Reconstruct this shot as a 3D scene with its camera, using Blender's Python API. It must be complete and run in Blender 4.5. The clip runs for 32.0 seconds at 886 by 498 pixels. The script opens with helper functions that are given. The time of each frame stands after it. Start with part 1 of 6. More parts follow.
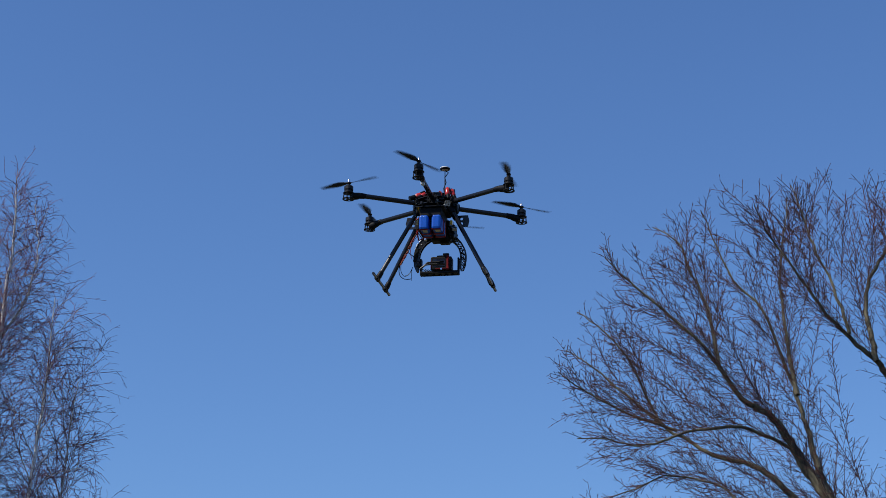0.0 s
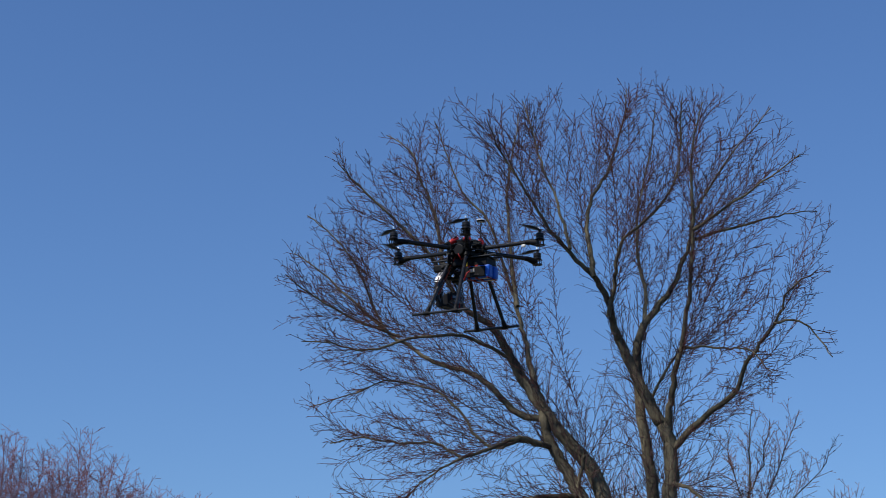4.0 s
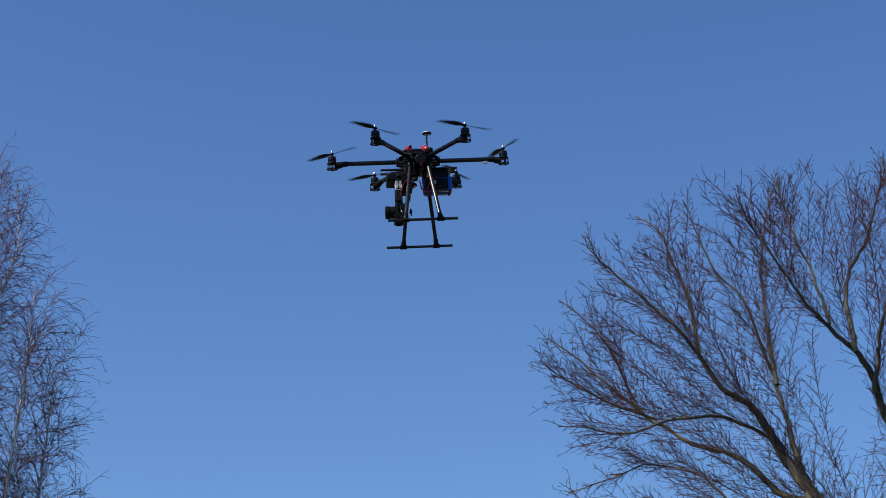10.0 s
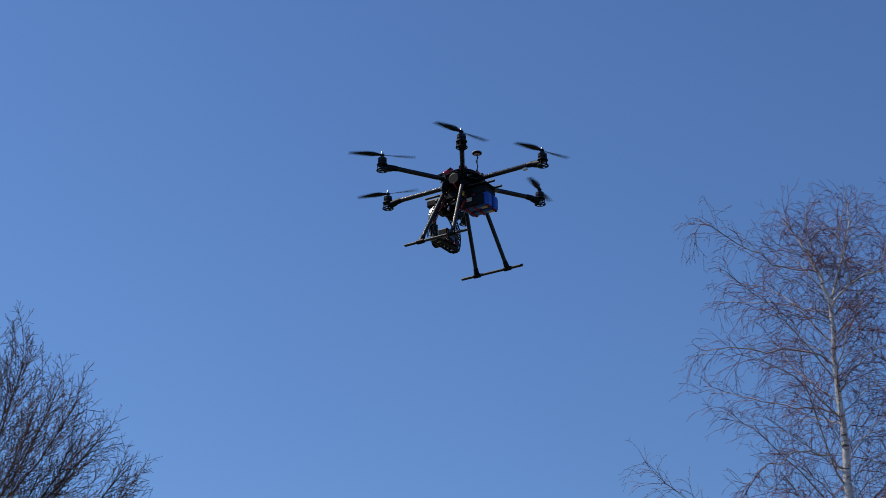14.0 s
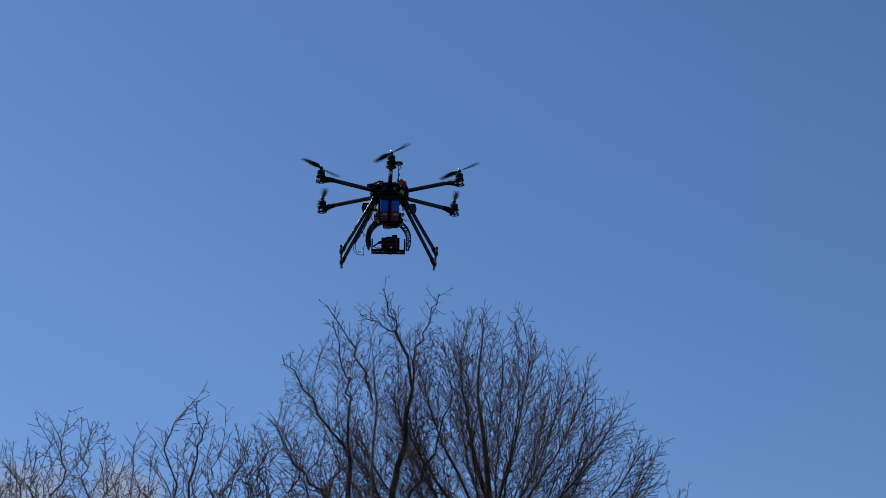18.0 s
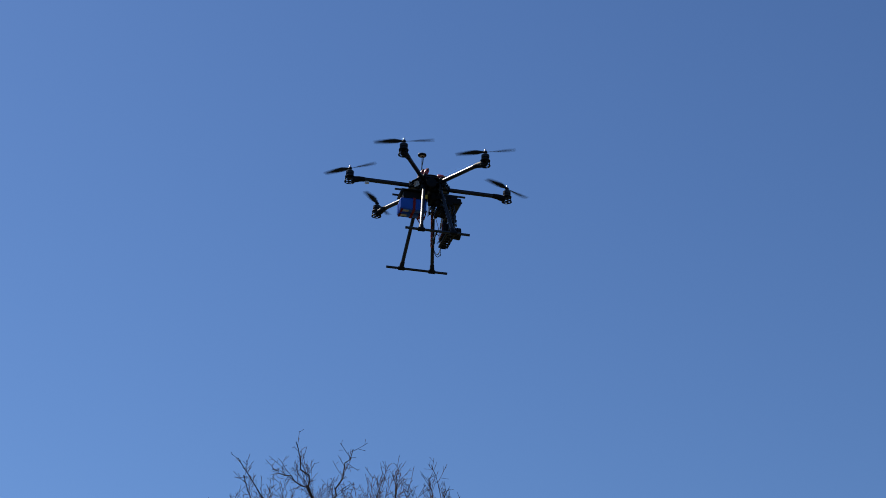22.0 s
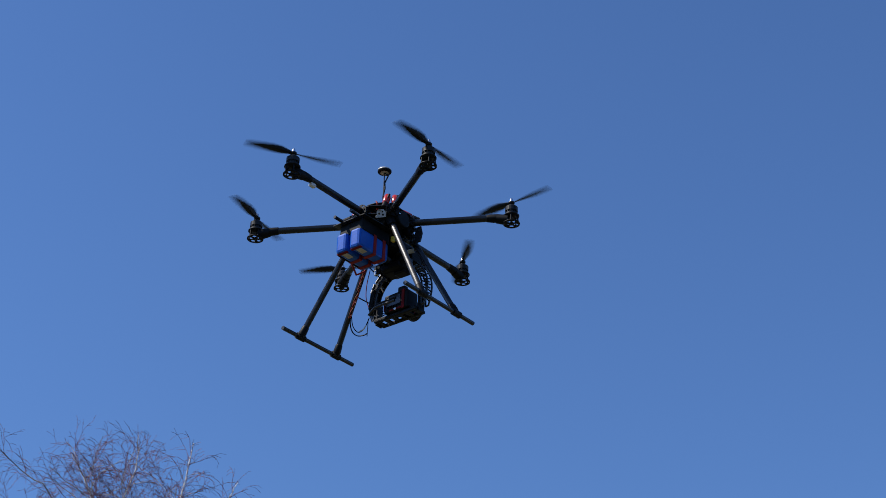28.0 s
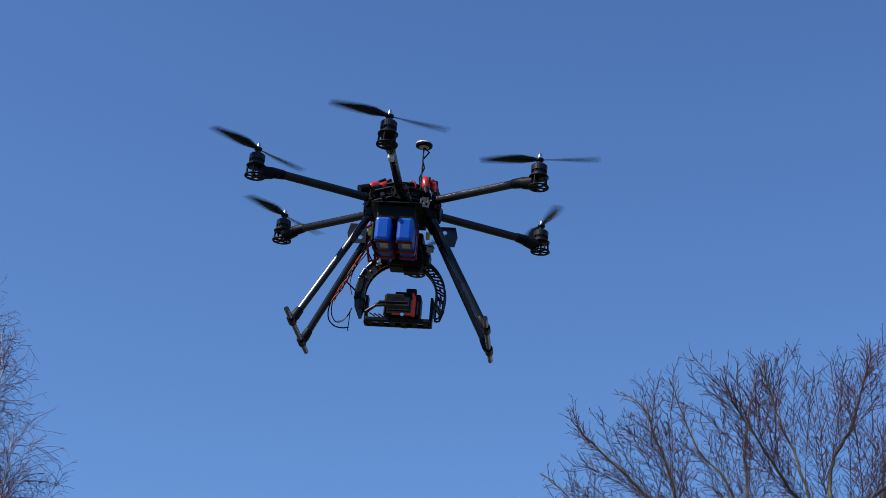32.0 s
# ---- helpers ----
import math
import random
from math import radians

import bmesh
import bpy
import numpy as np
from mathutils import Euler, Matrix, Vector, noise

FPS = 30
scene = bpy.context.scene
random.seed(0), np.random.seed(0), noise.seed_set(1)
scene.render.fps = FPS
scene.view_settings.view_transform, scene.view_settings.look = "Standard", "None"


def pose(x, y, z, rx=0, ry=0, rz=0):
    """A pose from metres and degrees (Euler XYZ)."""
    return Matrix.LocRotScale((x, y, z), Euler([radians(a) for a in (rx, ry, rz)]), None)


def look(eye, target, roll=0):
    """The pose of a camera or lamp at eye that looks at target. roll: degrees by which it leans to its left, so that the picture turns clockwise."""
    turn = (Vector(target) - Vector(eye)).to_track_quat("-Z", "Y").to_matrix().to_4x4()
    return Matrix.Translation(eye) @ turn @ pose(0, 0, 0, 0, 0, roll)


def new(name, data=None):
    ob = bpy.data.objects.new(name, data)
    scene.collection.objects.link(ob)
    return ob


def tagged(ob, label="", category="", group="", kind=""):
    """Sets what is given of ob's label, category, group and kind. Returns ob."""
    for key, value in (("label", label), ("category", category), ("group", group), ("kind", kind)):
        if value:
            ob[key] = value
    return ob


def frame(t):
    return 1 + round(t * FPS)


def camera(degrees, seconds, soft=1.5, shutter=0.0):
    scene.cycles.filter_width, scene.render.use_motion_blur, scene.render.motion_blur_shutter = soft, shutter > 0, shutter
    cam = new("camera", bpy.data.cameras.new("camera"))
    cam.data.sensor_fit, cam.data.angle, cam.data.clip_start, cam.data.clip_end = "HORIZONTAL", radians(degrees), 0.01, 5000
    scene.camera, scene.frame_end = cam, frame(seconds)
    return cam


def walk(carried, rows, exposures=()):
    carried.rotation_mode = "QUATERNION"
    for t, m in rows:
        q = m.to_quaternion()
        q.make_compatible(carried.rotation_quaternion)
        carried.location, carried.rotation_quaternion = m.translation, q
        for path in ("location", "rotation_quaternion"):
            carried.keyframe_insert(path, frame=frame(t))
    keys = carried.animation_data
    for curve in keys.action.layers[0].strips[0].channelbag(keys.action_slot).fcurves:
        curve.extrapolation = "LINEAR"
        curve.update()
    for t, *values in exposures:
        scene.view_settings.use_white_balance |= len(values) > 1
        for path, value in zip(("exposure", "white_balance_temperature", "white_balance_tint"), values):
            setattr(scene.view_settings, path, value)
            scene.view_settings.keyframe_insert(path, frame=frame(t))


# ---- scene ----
cam = camera(31.90, 32.0, soft=0.65, shutter=0.15)
EYE = (0.0, 0.0, 1.7)

# seconds, then the camera's turn in degrees; it stays on one spot and pans after the drone
PAN = [
    (0, 106.28, 0.71, 0.21), (0.25, 106.26, 0.80, 0.26), (0.5, 106.25, 0.87, 0.27), (0.75, 106.28, 0.87, 0.17),
    (1, 106.28, 0.84, -0.02), (1.25, 106.19, 0.79, -0.25), (1.5, 106.03, 0.75, -0.72), (1.75, 105.84, 0.77, -1.74),
    (2, 105.59, 0.82, -2.95), (2.25, 105.23, 0.90, -4.11), (2.5, 104.83, 0.95, -5.15), (2.75, 104.45, 0.83, -5.85),
    (3, 104.10, 0.69, -6.40), (3.25, 103.82, 0.69, -6.83), (3.5, 103.51, 0.69, -7.44), (3.75, 103.09, 0.54, -8.59),
    (4, 102.62, 0.42, -10.10), (4.25, 102.15, 0.53, -12.03), (4.5, 101.70, 0.69, -13.96), (4.75, 101.24, 0.76, -15.38),
    (5, 100.76, 0.78, -16.41), (5.25, 100.30, 0.76, -17.11), (5.5, 99.87, 0.72, -17.52), (5.75, 99.51, 0.67, -17.67),
    (6, 99.25, 0.62, -17.61), (6.25, 99.11, 0.60, -17.39), (6.5, 99.14, 0.62, -17.05), (6.75, 99.32, 0.67, -16.54),
    (7, 99.59, 0.72, -15.89), (7.25, 99.97, 0.76, -15.25), (7.5, 100.38, 0.80, -14.47), (7.75, 100.75, 0.86, -13.39),
    (8, 101.13, 0.94, -12.11), (8.25, 101.57, 1.04, -10.66), (8.5, 102.07, 1.11, -9.14), (8.75, 102.65, 1.07, -7.69),
    (9, 103.27, 1.02, -6.25), (9.25, 103.89, 1.06, -4.84), (9.5, 104.52, 1.03, -3.42), (9.75, 105.19, 0.75, -1.97),
    (10, 105.81, 0.44, -0.56), (10.25, 106.23, 0.30, 0.71), (10.5, 106.59, 0.22, 2.00), (10.75, 106.92, 0.14, 3.41),
    (11, 107.31, 0.19, 5.04), (11.25, 107.91, 0.64, 6.96), (11.5, 108.54, 1.03, 9.37), (11.75, 109.08, 0.83, 12.65),
    (12, 109.48, 0.53, 16.10), (12.25, 109.56, 0.52, 18.90), (12.5, 109.64, 0.52, 21.84), (12.75, 110.07, 0.43, 25.69),
    (13, 110.54, 0.18, 29.63), (13.25, 110.88, -0.47, 33.12), (13.5, 111.14, -1.23, 36.17), (13.75, 111.32, -1.93, 38.50),
    (14, 111.39, -2.44, 40.45), (14.25, 111.24, -2.47, 42.25), (14.5, 111.01, -2.28, 43.97), (14.75, 110.79, -1.92, 45.77),
    (15, 110.62, -1.58, 47.59), (15.25, 110.59, -1.49, 49.49), (15.5, 110.60, -1.49, 51.31), (15.75, 110.52, -1.50, 52.82),
    (16, 110.36, -1.57, 54.07), (16.25, 110.16, -1.68, 55.09), (16.5, 109.95, -1.80, 55.93), (16.75, 109.75, -1.90, 56.66),
    (17, 109.61, -1.98, 57.31), (17.25, 109.55, -1.99, 57.93), (17.5, 109.60, -1.92, 58.57), (17.75, 109.76, -1.75, 59.25),
    (18, 109.95, -1.61, 59.78), (18.25, 110.13, -1.67, 60.00), (18.5, 110.28, -1.76, 60.02), (18.75, 110.34, -1.72, 59.91),
    (19, 110.48, -1.65, 59.68), (19.25, 110.88, -1.61, 59.34), (19.5, 111.37, -1.50, 58.90), (19.75, 111.81, -1.19, 58.37),
    (20, 112.23, -0.87, 57.80), (20.25, 112.56, -0.70, 57.16), (20.5, 112.97, -0.65, 56.67), (20.75, 113.70, -0.78, 56.66),
    (21, 114.43, -0.98, 56.77), (21.25, 114.85, -1.16, 56.74), (21.5, 115.17, -1.33, 56.68), (21.75, 115.49, -1.49, 56.67),
    (22, 115.77, -1.60, 56.46), (22.25, 115.96, -1.60, 55.80), (22.5, 116.19, -1.50, 54.85), (22.75, 116.65, -1.22, 53.71),
    (23, 117.15, -0.97, 52.44), (23.25, 117.54, -1.06, 51.22), (23.5, 117.85, -1.41, 49.99), (23.75, 118.15, -1.86, 48.69),
    (24, 118.50, -2.25, 47.29), (24.25, 118.93, -2.42, 45.72), (24.5, 119.44, -2.44, 44.02), (24.75, 119.93, -2.47, 42.31),
    (25, 120.43, -2.49, 40.62), (25.25, 120.93, -2.51, 38.90), (25.5, 121.40, -2.52, 37.14), (25.75, 121.84, -2.53, 35.30),
    (26, 122.22, -2.53, 33.34), (26.25, 122.54, -2.54, 31.24), (26.5, 122.76, -2.54, 28.95), (26.75, 122.89, -2.55, 26.45),
    (27, 122.90, -2.55, 23.71), (27.25, 122.80, -2.58, 20.64), (27.5, 122.56, -2.56, 17.53), (27.75, 121.93, -2.14, 15.05),
    (28, 121.09, -1.69, 12.88), (28.25, 120.15, -1.60, 10.93), (28.5, 119.16, -1.67, 8.97), (28.75, 118.21, -1.89, 6.47),
    (29, 117.32, -2.13, 4.24), (29.25, 116.57, -2.19, 3.16), (29.5, 115.89, -2.23, 2.52), (29.75, 115.20, -2.39, 1.97),
    (30, 114.63, -2.52, 1.41), (30.25, 114.35, -2.44, 0.56), (30.5, 114.13, -2.34, -0.30), (30.75, 113.69, -2.41, -1.02),
    (31, 113.22, -2.46, -1.53), (31.25, 112.84, -2.26, -1.62), (31.5, 112.51, -2.06, -1.60), (31.75, 112.23, -2.05, -1.74),
    (32, 111.97, -2.11, -1.91),
]
# the camera stops down where it faces the brighter sky
STOPS = [(0, 0.06, 6480, 10), (3, 0.0, 6480, 10), (4.5, -0.12, 6500, 10), (7, -0.15, 6580, 10), (9, -0.06, 6480, 10), (11, 0.03, 6480, 10), (13, 0.08, 6620, 10), (14, -0.1, 6700, 10), (15.5, -0.25, 6750, 10), (18, -0.31, 6800, 10), (22, -0.24, 6800, 10), (24, -0.29, 6650, 10), (25.5, -0.06, 6530, 10), (27, 0.17, 6480, 10), (29, 0.23, 6480, 10), (32, 0.19, 6500, 10)]
walk(cam, [(t, pose(*EYE, rx, ry, rz)) for t, rx, ry, rz in PAN], STOPS)

# ---- light ----
SUN_YAW, SUN_UP = 113.0, 49.0          # degrees to the left of +y, and above the horizon
world = bpy.data.worlds.new("sky")
scene.world = world
world.use_nodes = True
wn, wl = world.node_tree.nodes, world.node_tree.links
sky = wn.new("ShaderNodeTexSky")
sky.sky_type, sky.sun_disc = "NISHITA", False
sky.sun_elevation, sky.sun_rotation = radians(SUN_UP), radians(-SUN_YAW)
sky.altitude, sky.air_density, sky.dust_density, sky.ozone_density = 200, 1.0, 0.3, 2.0
# clear cold air: the haze band near the horizon is thin, and the blue is deep
aim = wn.new("ShaderNodeTexCoord")
split, join, lift = wn.new("ShaderNodeSeparateXYZ"), wn.new("ShaderNodeCombineXYZ"), wn.new("ShaderNodeMath")
lift.operation = "MULTIPLY_ADD"
lift.inputs[1].default_value, lift.inputs[2].default_value = 0.7, 0.095
wl.new(aim.outputs["Generated"], split.inputs[0])
wl.new(split.outputs[2], lift.inputs[0])
for k in (0, 1):
    wl.new(split.outputs[k], join.inputs[k])
wl.new(lift.outputs[0], join.inputs[2])
unit = wn.new("ShaderNodeVectorMath")
unit.operation = "NORMALIZE"
wl.new(join.outputs[0], unit.inputs[0])
wl.new(unit.outputs[0], sky.inputs["Vector"])
deep = wn.new("ShaderNodeMix")
deep.data_type, deep.blend_type = "RGBA", "MULTIPLY"
deep.inputs[0].default_value, deep.inputs[7].default_value = 1.0, (0.725, 1.0, 1.41, 1)
wl.new(sky.outputs[0], deep.inputs[6])
# three small cloud banks low over the trees
puff = wn.new("ShaderNodeTexNoise")
puff.inputs["Scale"].default_value, puff.inputs["Detail"].default_value, puff.inputs["Roughness"].default_value = 22, 7, 0.6
wl.new(aim.outputs["Generated"], puff.inputs["Vector"])
last = deep.outputs[2]
for way, size, gain in (((-0.952, 0.245, 0.172), 0.06, 0.50), ((-0.934, 0.309, 0.171), 0.05, 0.34), ((-0.3675, 0.908, 0.195), 0.034, 0.44)):
    off = wn.new("ShaderNodeVectorMath")
    off.operation = "DISTANCE"
    off.inputs[1].default_value = way
    wl.new(aim.outputs["Generated"], off.inputs[0])
    near = wn.new("ShaderNodeMapRange")
    near.inputs["From Min"].default_value, near.inputs["From Max"].default_value = 0.0, size
    near.inputs["To Min"].default_value, near.inputs["To Max"].default_value = gain, -0.25
    wl.new(off.outputs["Value"], near.inputs["Value"])
    both = wn.new("ShaderNodeMath")
    both.operation = "ADD"
    wl.new(near.outputs[0], both.inputs[0])
    wl.new(puff.outputs[0], both.inputs[1])
    soft_edge = wn.new("ShaderNodeMapRange")
    soft_edge.interpolation_type = "SMOOTHSTEP"
    soft_edge.inputs["From Min"].default_value, soft_edge.inputs["From Max"].default_value = 0.52, 0.85
    soft_edge.inputs["To Max"].default_value = 0.65
    wl.new(both.outputs[0], soft_edge.inputs["Value"])
    cloud = wn.new("ShaderNodeMix")
    cloud.data_type = "RGBA"
    wl.new(soft_edge.outputs[0], cloud.inputs[0])
    wl.new(last, cloud.inputs[6])
    cloud.inputs[7].default_value = (5.2, 5.6, 6.6, 1)
    last = cloud.outputs[2]
wl.new(last, wn["Background"].inputs[0])
wn["Background"].inputs[1].default_value = 0.085

sun = new("sun", bpy.data.lights.new("sun", "SUN"))
sun.data.energy, sun.data.angle, sun.data.color = 4.7, radians(0.53), (1.0, 0.95, 0.88)
sy, su = radians(SUN_YAW), radians(SUN_UP)
sun_way = Vector((-math.sin(sy) * math.cos(su), math.cos(sy) * math.cos(su), math.sin(su)))
sun.matrix_world = look(sun_way * 60, (0, 0, 0))


# ---- materials ----
def material(name, colour, rough=0.6, metal=0.0, second=None, scale=8.0, bump=0.0, bump_scale=40.0, stretch=(1, 1, 1), coat=0.0, gloss=0.5):
    """Principled surface whose colour drifts between two tones at a large and a small scale, with fine relief."""
    m = bpy.data.materials.new(name)
    m.use_nodes = True
    n, l = m.node_tree.nodes, m.node_tree.links
    b = n["Principled BSDF"]
    b.inputs["Roughness"].default_value, b.inputs["Metallic"].default_value = rough, metal
    b.inputs["Coat Weight"].default_value, b.inputs["Coat Roughness"].default_value = coat, 0.12
    b.inputs["Specular IOR Level"].default_value = gloss
    second = second or tuple(0.7 * c for c in colour)
    where = n.new("ShaderNodeTexCoord")
    mp = n.new("ShaderNodeMapping")
    mp.inputs["Scale"].default_value = stretch
    l.new(where.outputs["Object"], mp.inputs["Vector"])
    big, small = n.new("ShaderNodeTexNoise"), n.new("ShaderNodeTexNoise")
    big.inputs["Scale"].default_value, small.inputs["Scale"].default_value = scale, scale * 7
    small.inputs["Detail"].default_value = 6
    for t in (big, small):
        l.new(mp.outputs[0], t.inputs["Vector"])
    add = n.new("ShaderNodeMath")
    add.operation = "MULTIPLY_ADD"
    l.new(small.outputs[0], add.inputs[0])
    add.inputs[1].default_value = 0.6
    l.new(big.outputs[0], add.inputs[2])
    ramp = n.new("ShaderNodeValToRGB")
    ramp.color_ramp.elements[0].position, ramp.color_ramp.elements[1].position = 0.5, 1.05
    ramp.color_ramp.elements[0].color, ramp.color_ramp.elements[1].color = (*second, 1), (*colour, 1)
    l.new(add.outputs[0], ramp.inputs[0])
    l.new(ramp.outputs[0], b.inputs["Base Color"])
    if bump:
        fine = n.new("ShaderNodeTexNoise")
        fine.inputs["Scale"].default_value, fine.inputs["Detail"].default_value = bump_scale, 8
        l.new(mp.outputs[0], fine.inputs["Vector"])
        bm_ = n.new("ShaderNodeBump")
        bm_.inputs["Strength"].default_value, bm_.inputs["Distance"].default_value = bump, 0.02
        l.new(fine.outputs[0], bm_.inputs["Height"])
        l.new(bm_.outputs[0], b.inputs["Normal"])
    return m


def birch_bark(name):
    """White bark with dark level marks."""
    m = material(name, (0.80, 0.77, 0.71), 0.75, second=(0.58, 0.51, 0.45), scale=5, bump=0.3)
    n, l = m.node_tree.nodes, m.node_tree.links
    b = n["Principled BSDF"]
    base = b.inputs["Base Color"].links[0].from_socket
    where = n.new("ShaderNodeTexCoord")
    mp = n.new("ShaderNodeMapping")
    mp.inputs["Scale"].default_value = (3, 3, 14)
    l.new(where.outputs["Object"], mp.inputs["Vector"])
    marks = n.new("ShaderNodeTexNoise")
    marks.inputs["Scale"].default_value, marks.inputs["Detail"].default_value = 1.0, 4
    l.new(mp.outputs[0], marks.inputs["Vector"])
    ramp = n.new("ShaderNodeValToRGB")
    ramp.color_ramp.elements[0].position, ramp.color_ramp.elements[1].position = 0.61, 0.68
    l.new(marks.outputs[0], ramp.inputs[0])
    mix = n.new("ShaderNodeMix")
    mix.data_type = "RGBA"
    l.new(ramp.outputs[0], mix.inputs[0])
    l.new(base, mix.inputs[6])
    mix.inputs[7].default_value = (0.06, 0.05, 0.045, 1)
    l.new(mix.outputs[2], b.inputs["Base Color"])
    return m


def carbon(name, axis=""):
    """Woven carbon fibre under clear resin; a wound tube shines in a line along its axis."""
    m = material(name, (0.010, 0.010, 0.011), 0.45, second=(0.006, 0.006, 0.007), scale=30, coat=0.6, gloss=0.2)
    n, l = m.node_tree.nodes, m.node_tree.links
    weave = n.new("ShaderNodeTexChecker")
    weave.inputs["Scale"].default_value = 320
    where = n.new("ShaderNodeTexCoord")
    l.new(where.outputs["Object"], weave.inputs["Vector"])
    bm_ = n.new("ShaderNodeBump")
    bm_.inputs["Strength"].default_value, bm_.inputs["Distance"].default_value = 0.14, 0.0004
    l.new(weave.outputs[1], bm_.inputs["Height"])
    l.new(bm_.outputs[0], n["Principled BSDF"].inputs["Normal"])
    if axis:
        round_way = n.new("ShaderNodeTangent")
        round_way.direction_type, round_way.axis = "RADIAL", axis
        b = n["Principled BSDF"]
        l.new(round_way.outputs[0], b.inputs["Tangent"])
        for name_, value in (("Roughness", 0.27), ("Anisotropic", 0.85), ("Specular IOR Level", 0.42), ("Coat Weight", 0.0)):
            b.inputs[name_].default_value = value
    return m


BOUGH = material("dark_brown_bough_bark", (0.06, 0.040, 0.029), 0.85, second=(0.004, 0.003, 0.003), scale=2.0)
BARK = material("grey_brown_bark", (0.155, 0.132, 0.082), 0.9, second=(0.004, 0.0035, 0.003), scale=2.2, bump=1.0, bump_scale=30, stretch=(1, 1, 0.35))
TWIG = material("brown_twigs", (0.088, 0.022, 0.015), 0.8, second=(0.011, 0.003, 0.002), scale=1.3)
SAPLING_TWIG = material("red_brown_sapling_twigs", (0.33, 0.175, 0.155), 0.8, second=(0.085, 0.04, 0.036), scale=2)
FAR_TWIG = material("mauve_far_twigs", (0.29, 0.135, 0.155), 0.8, second=(0.12, 0.055, 0.065), scale=1)
DARK_BARK = material("dark_bark", (0.10, 0.075, 0.056), 0.9, second=(0.022, 0.016, 0.012), scale=4, bump=0.6, bump_scale=30)
PALE_BARK = material("pale_grey_bark", (0.42, 0.39, 0.35), 0.85, second=(0.2, 0.18, 0.16), scale=5, bump=0.4)
DARK_TWIG = material("dark_twigs", (0.095, 0.045, 0.037), 0.85, second=(0.026, 0.013, 0.012), scale=1.5)
RED_TWIG = material("reddish_twigs", (0.18, 0.062, 0.092), 0.75, second=(0.05, 0.017, 0.026), scale=2)
PALE_TWIG = material("pale_birch_twigs", (0.60, 0.52, 0.48), 0.75, second=(0.07, 0.04, 0.045), scale=1.6)
BIRCH = birch_bark("birch_bark")
GRASS = material("winter_grass", (0.075, 0.07, 0.035), 0.95, second=(0.045, 0.05, 0.022), scale=0.5, bump=0.6, bump_scale=6)
SHINGLE = material("white_shingles", (0.80, 0.78, 0.77), 0.85, second=(0.68, 0.66, 0.66), scale=3, bump=0.5, bump_scale=90)
ROOF_JOINT = material("shingle_underlay", (0.36, 0.33, 0.32), 0.9, scale=6)
SIDING = material("painted_siding", (0.62, 0.60, 0.55), 0.7, second=(0.52, 0.5, 0.46), scale=3)
WOOD = material("weathered_timber", (0.16, 0.11, 0.07), 0.85, second=(0.07, 0.05, 0.035), scale=5, bump=0.5, stretch=(1, 1, 0.2))
CARBON = carbon("carbon_fibre")
TUBE_X, TUBE_Z = carbon("carbon_tube", "X"), carbon("carbon_tube_upright", "Z")
PLASTIC = material("black_plastic", (0.006, 0.006, 0.0065), 0.5, second=(0.004, 0.004, 0.0045), scale=40, gloss=0.14)
PROP = material("black_propeller", (0.008, 0.008, 0.010), 0.4, second=(0.005, 0.005, 0.006), scale=30, gloss=0.25)
ALUMINIUM = material("bright_aluminium", (0.78, 0.78, 0.79), 0.25, 1.0, second=(0.66, 0.66, 0.68), scale=60)
STEEL = material("dark_anodised_metal", (0.012, 0.012, 0.013), 0.4, 0.0, scale=60, gloss=0.3)
BLUE = material("blue_battery_wrap", (0.002, 0.095, 0.50), 0.4, second=(0.002, 0.07, 0.38), scale=20, coat=0.15, gloss=0.3)
RED = material("red_strap", (0.30, 0.012, 0.012), 0.6, second=(0.18, 0.008, 0.009), scale=60, gloss=0.3)
BRUSHED = material("brushed_metal", (0.46, 0.46, 0.47), 0.5, 1.0, second=(0.32, 0.32, 0.33), scale=60)
RED_GLOSS = material("red_glossy_plastic", (0.50, 0.03, 0.022), 0.25, second=(0.32, 0.016, 0.014), scale=40)
DARK_RED = material("dark_red_webbing", (0.19, 0.008, 0.010), 0.8, second=(0.10, 0.005, 0.006), scale=60, gloss=0.2)
LABEL = material("cream_label", (0.56, 0.51, 0.42), 0.6, second=(0.38, 0.3, 0.24), scale=60)
WHITE = material("white_plastic", (0.75, 0.75, 0.73), 0.4, scale=30)
ORANGE = material("orange_wire", (0.28, 0.07, 0.015), 0.5, second=(0.12, 0.025, 0.01), scale=60)
YELLOW = material("yellow_connector", (0.75, 0.5, 0.03), 0.4, scale=60)
GLASS = material("lens_glass", (0.01, 0.01, 0.015), 0.12, scale=60, coat=0.2)


# ---- building helpers ----
def mesh_of(name, verts, faces, mats, smooth=False, index=None):
    me = bpy.data.meshes.new(name)
    me.from_pydata(verts, [], faces)
    for m in mats if isinstance(mats, (list, tuple)) else [mats]:
        me.materials.append(m)
    if index is not None:
        me.polygons.foreach_set("material_index", index)
    if smooth:
        me.polygons.foreach_set("use_smooth", [True] * len(me.polygons))
    me.update()
    return me


def part(name, me, parent, label="", at=None):
    ob = new(name, me)
    ob.parent = parent
    if at is not None:
        ob.matrix_basis = at
    if label:
        ob["label"] = label
    return ob


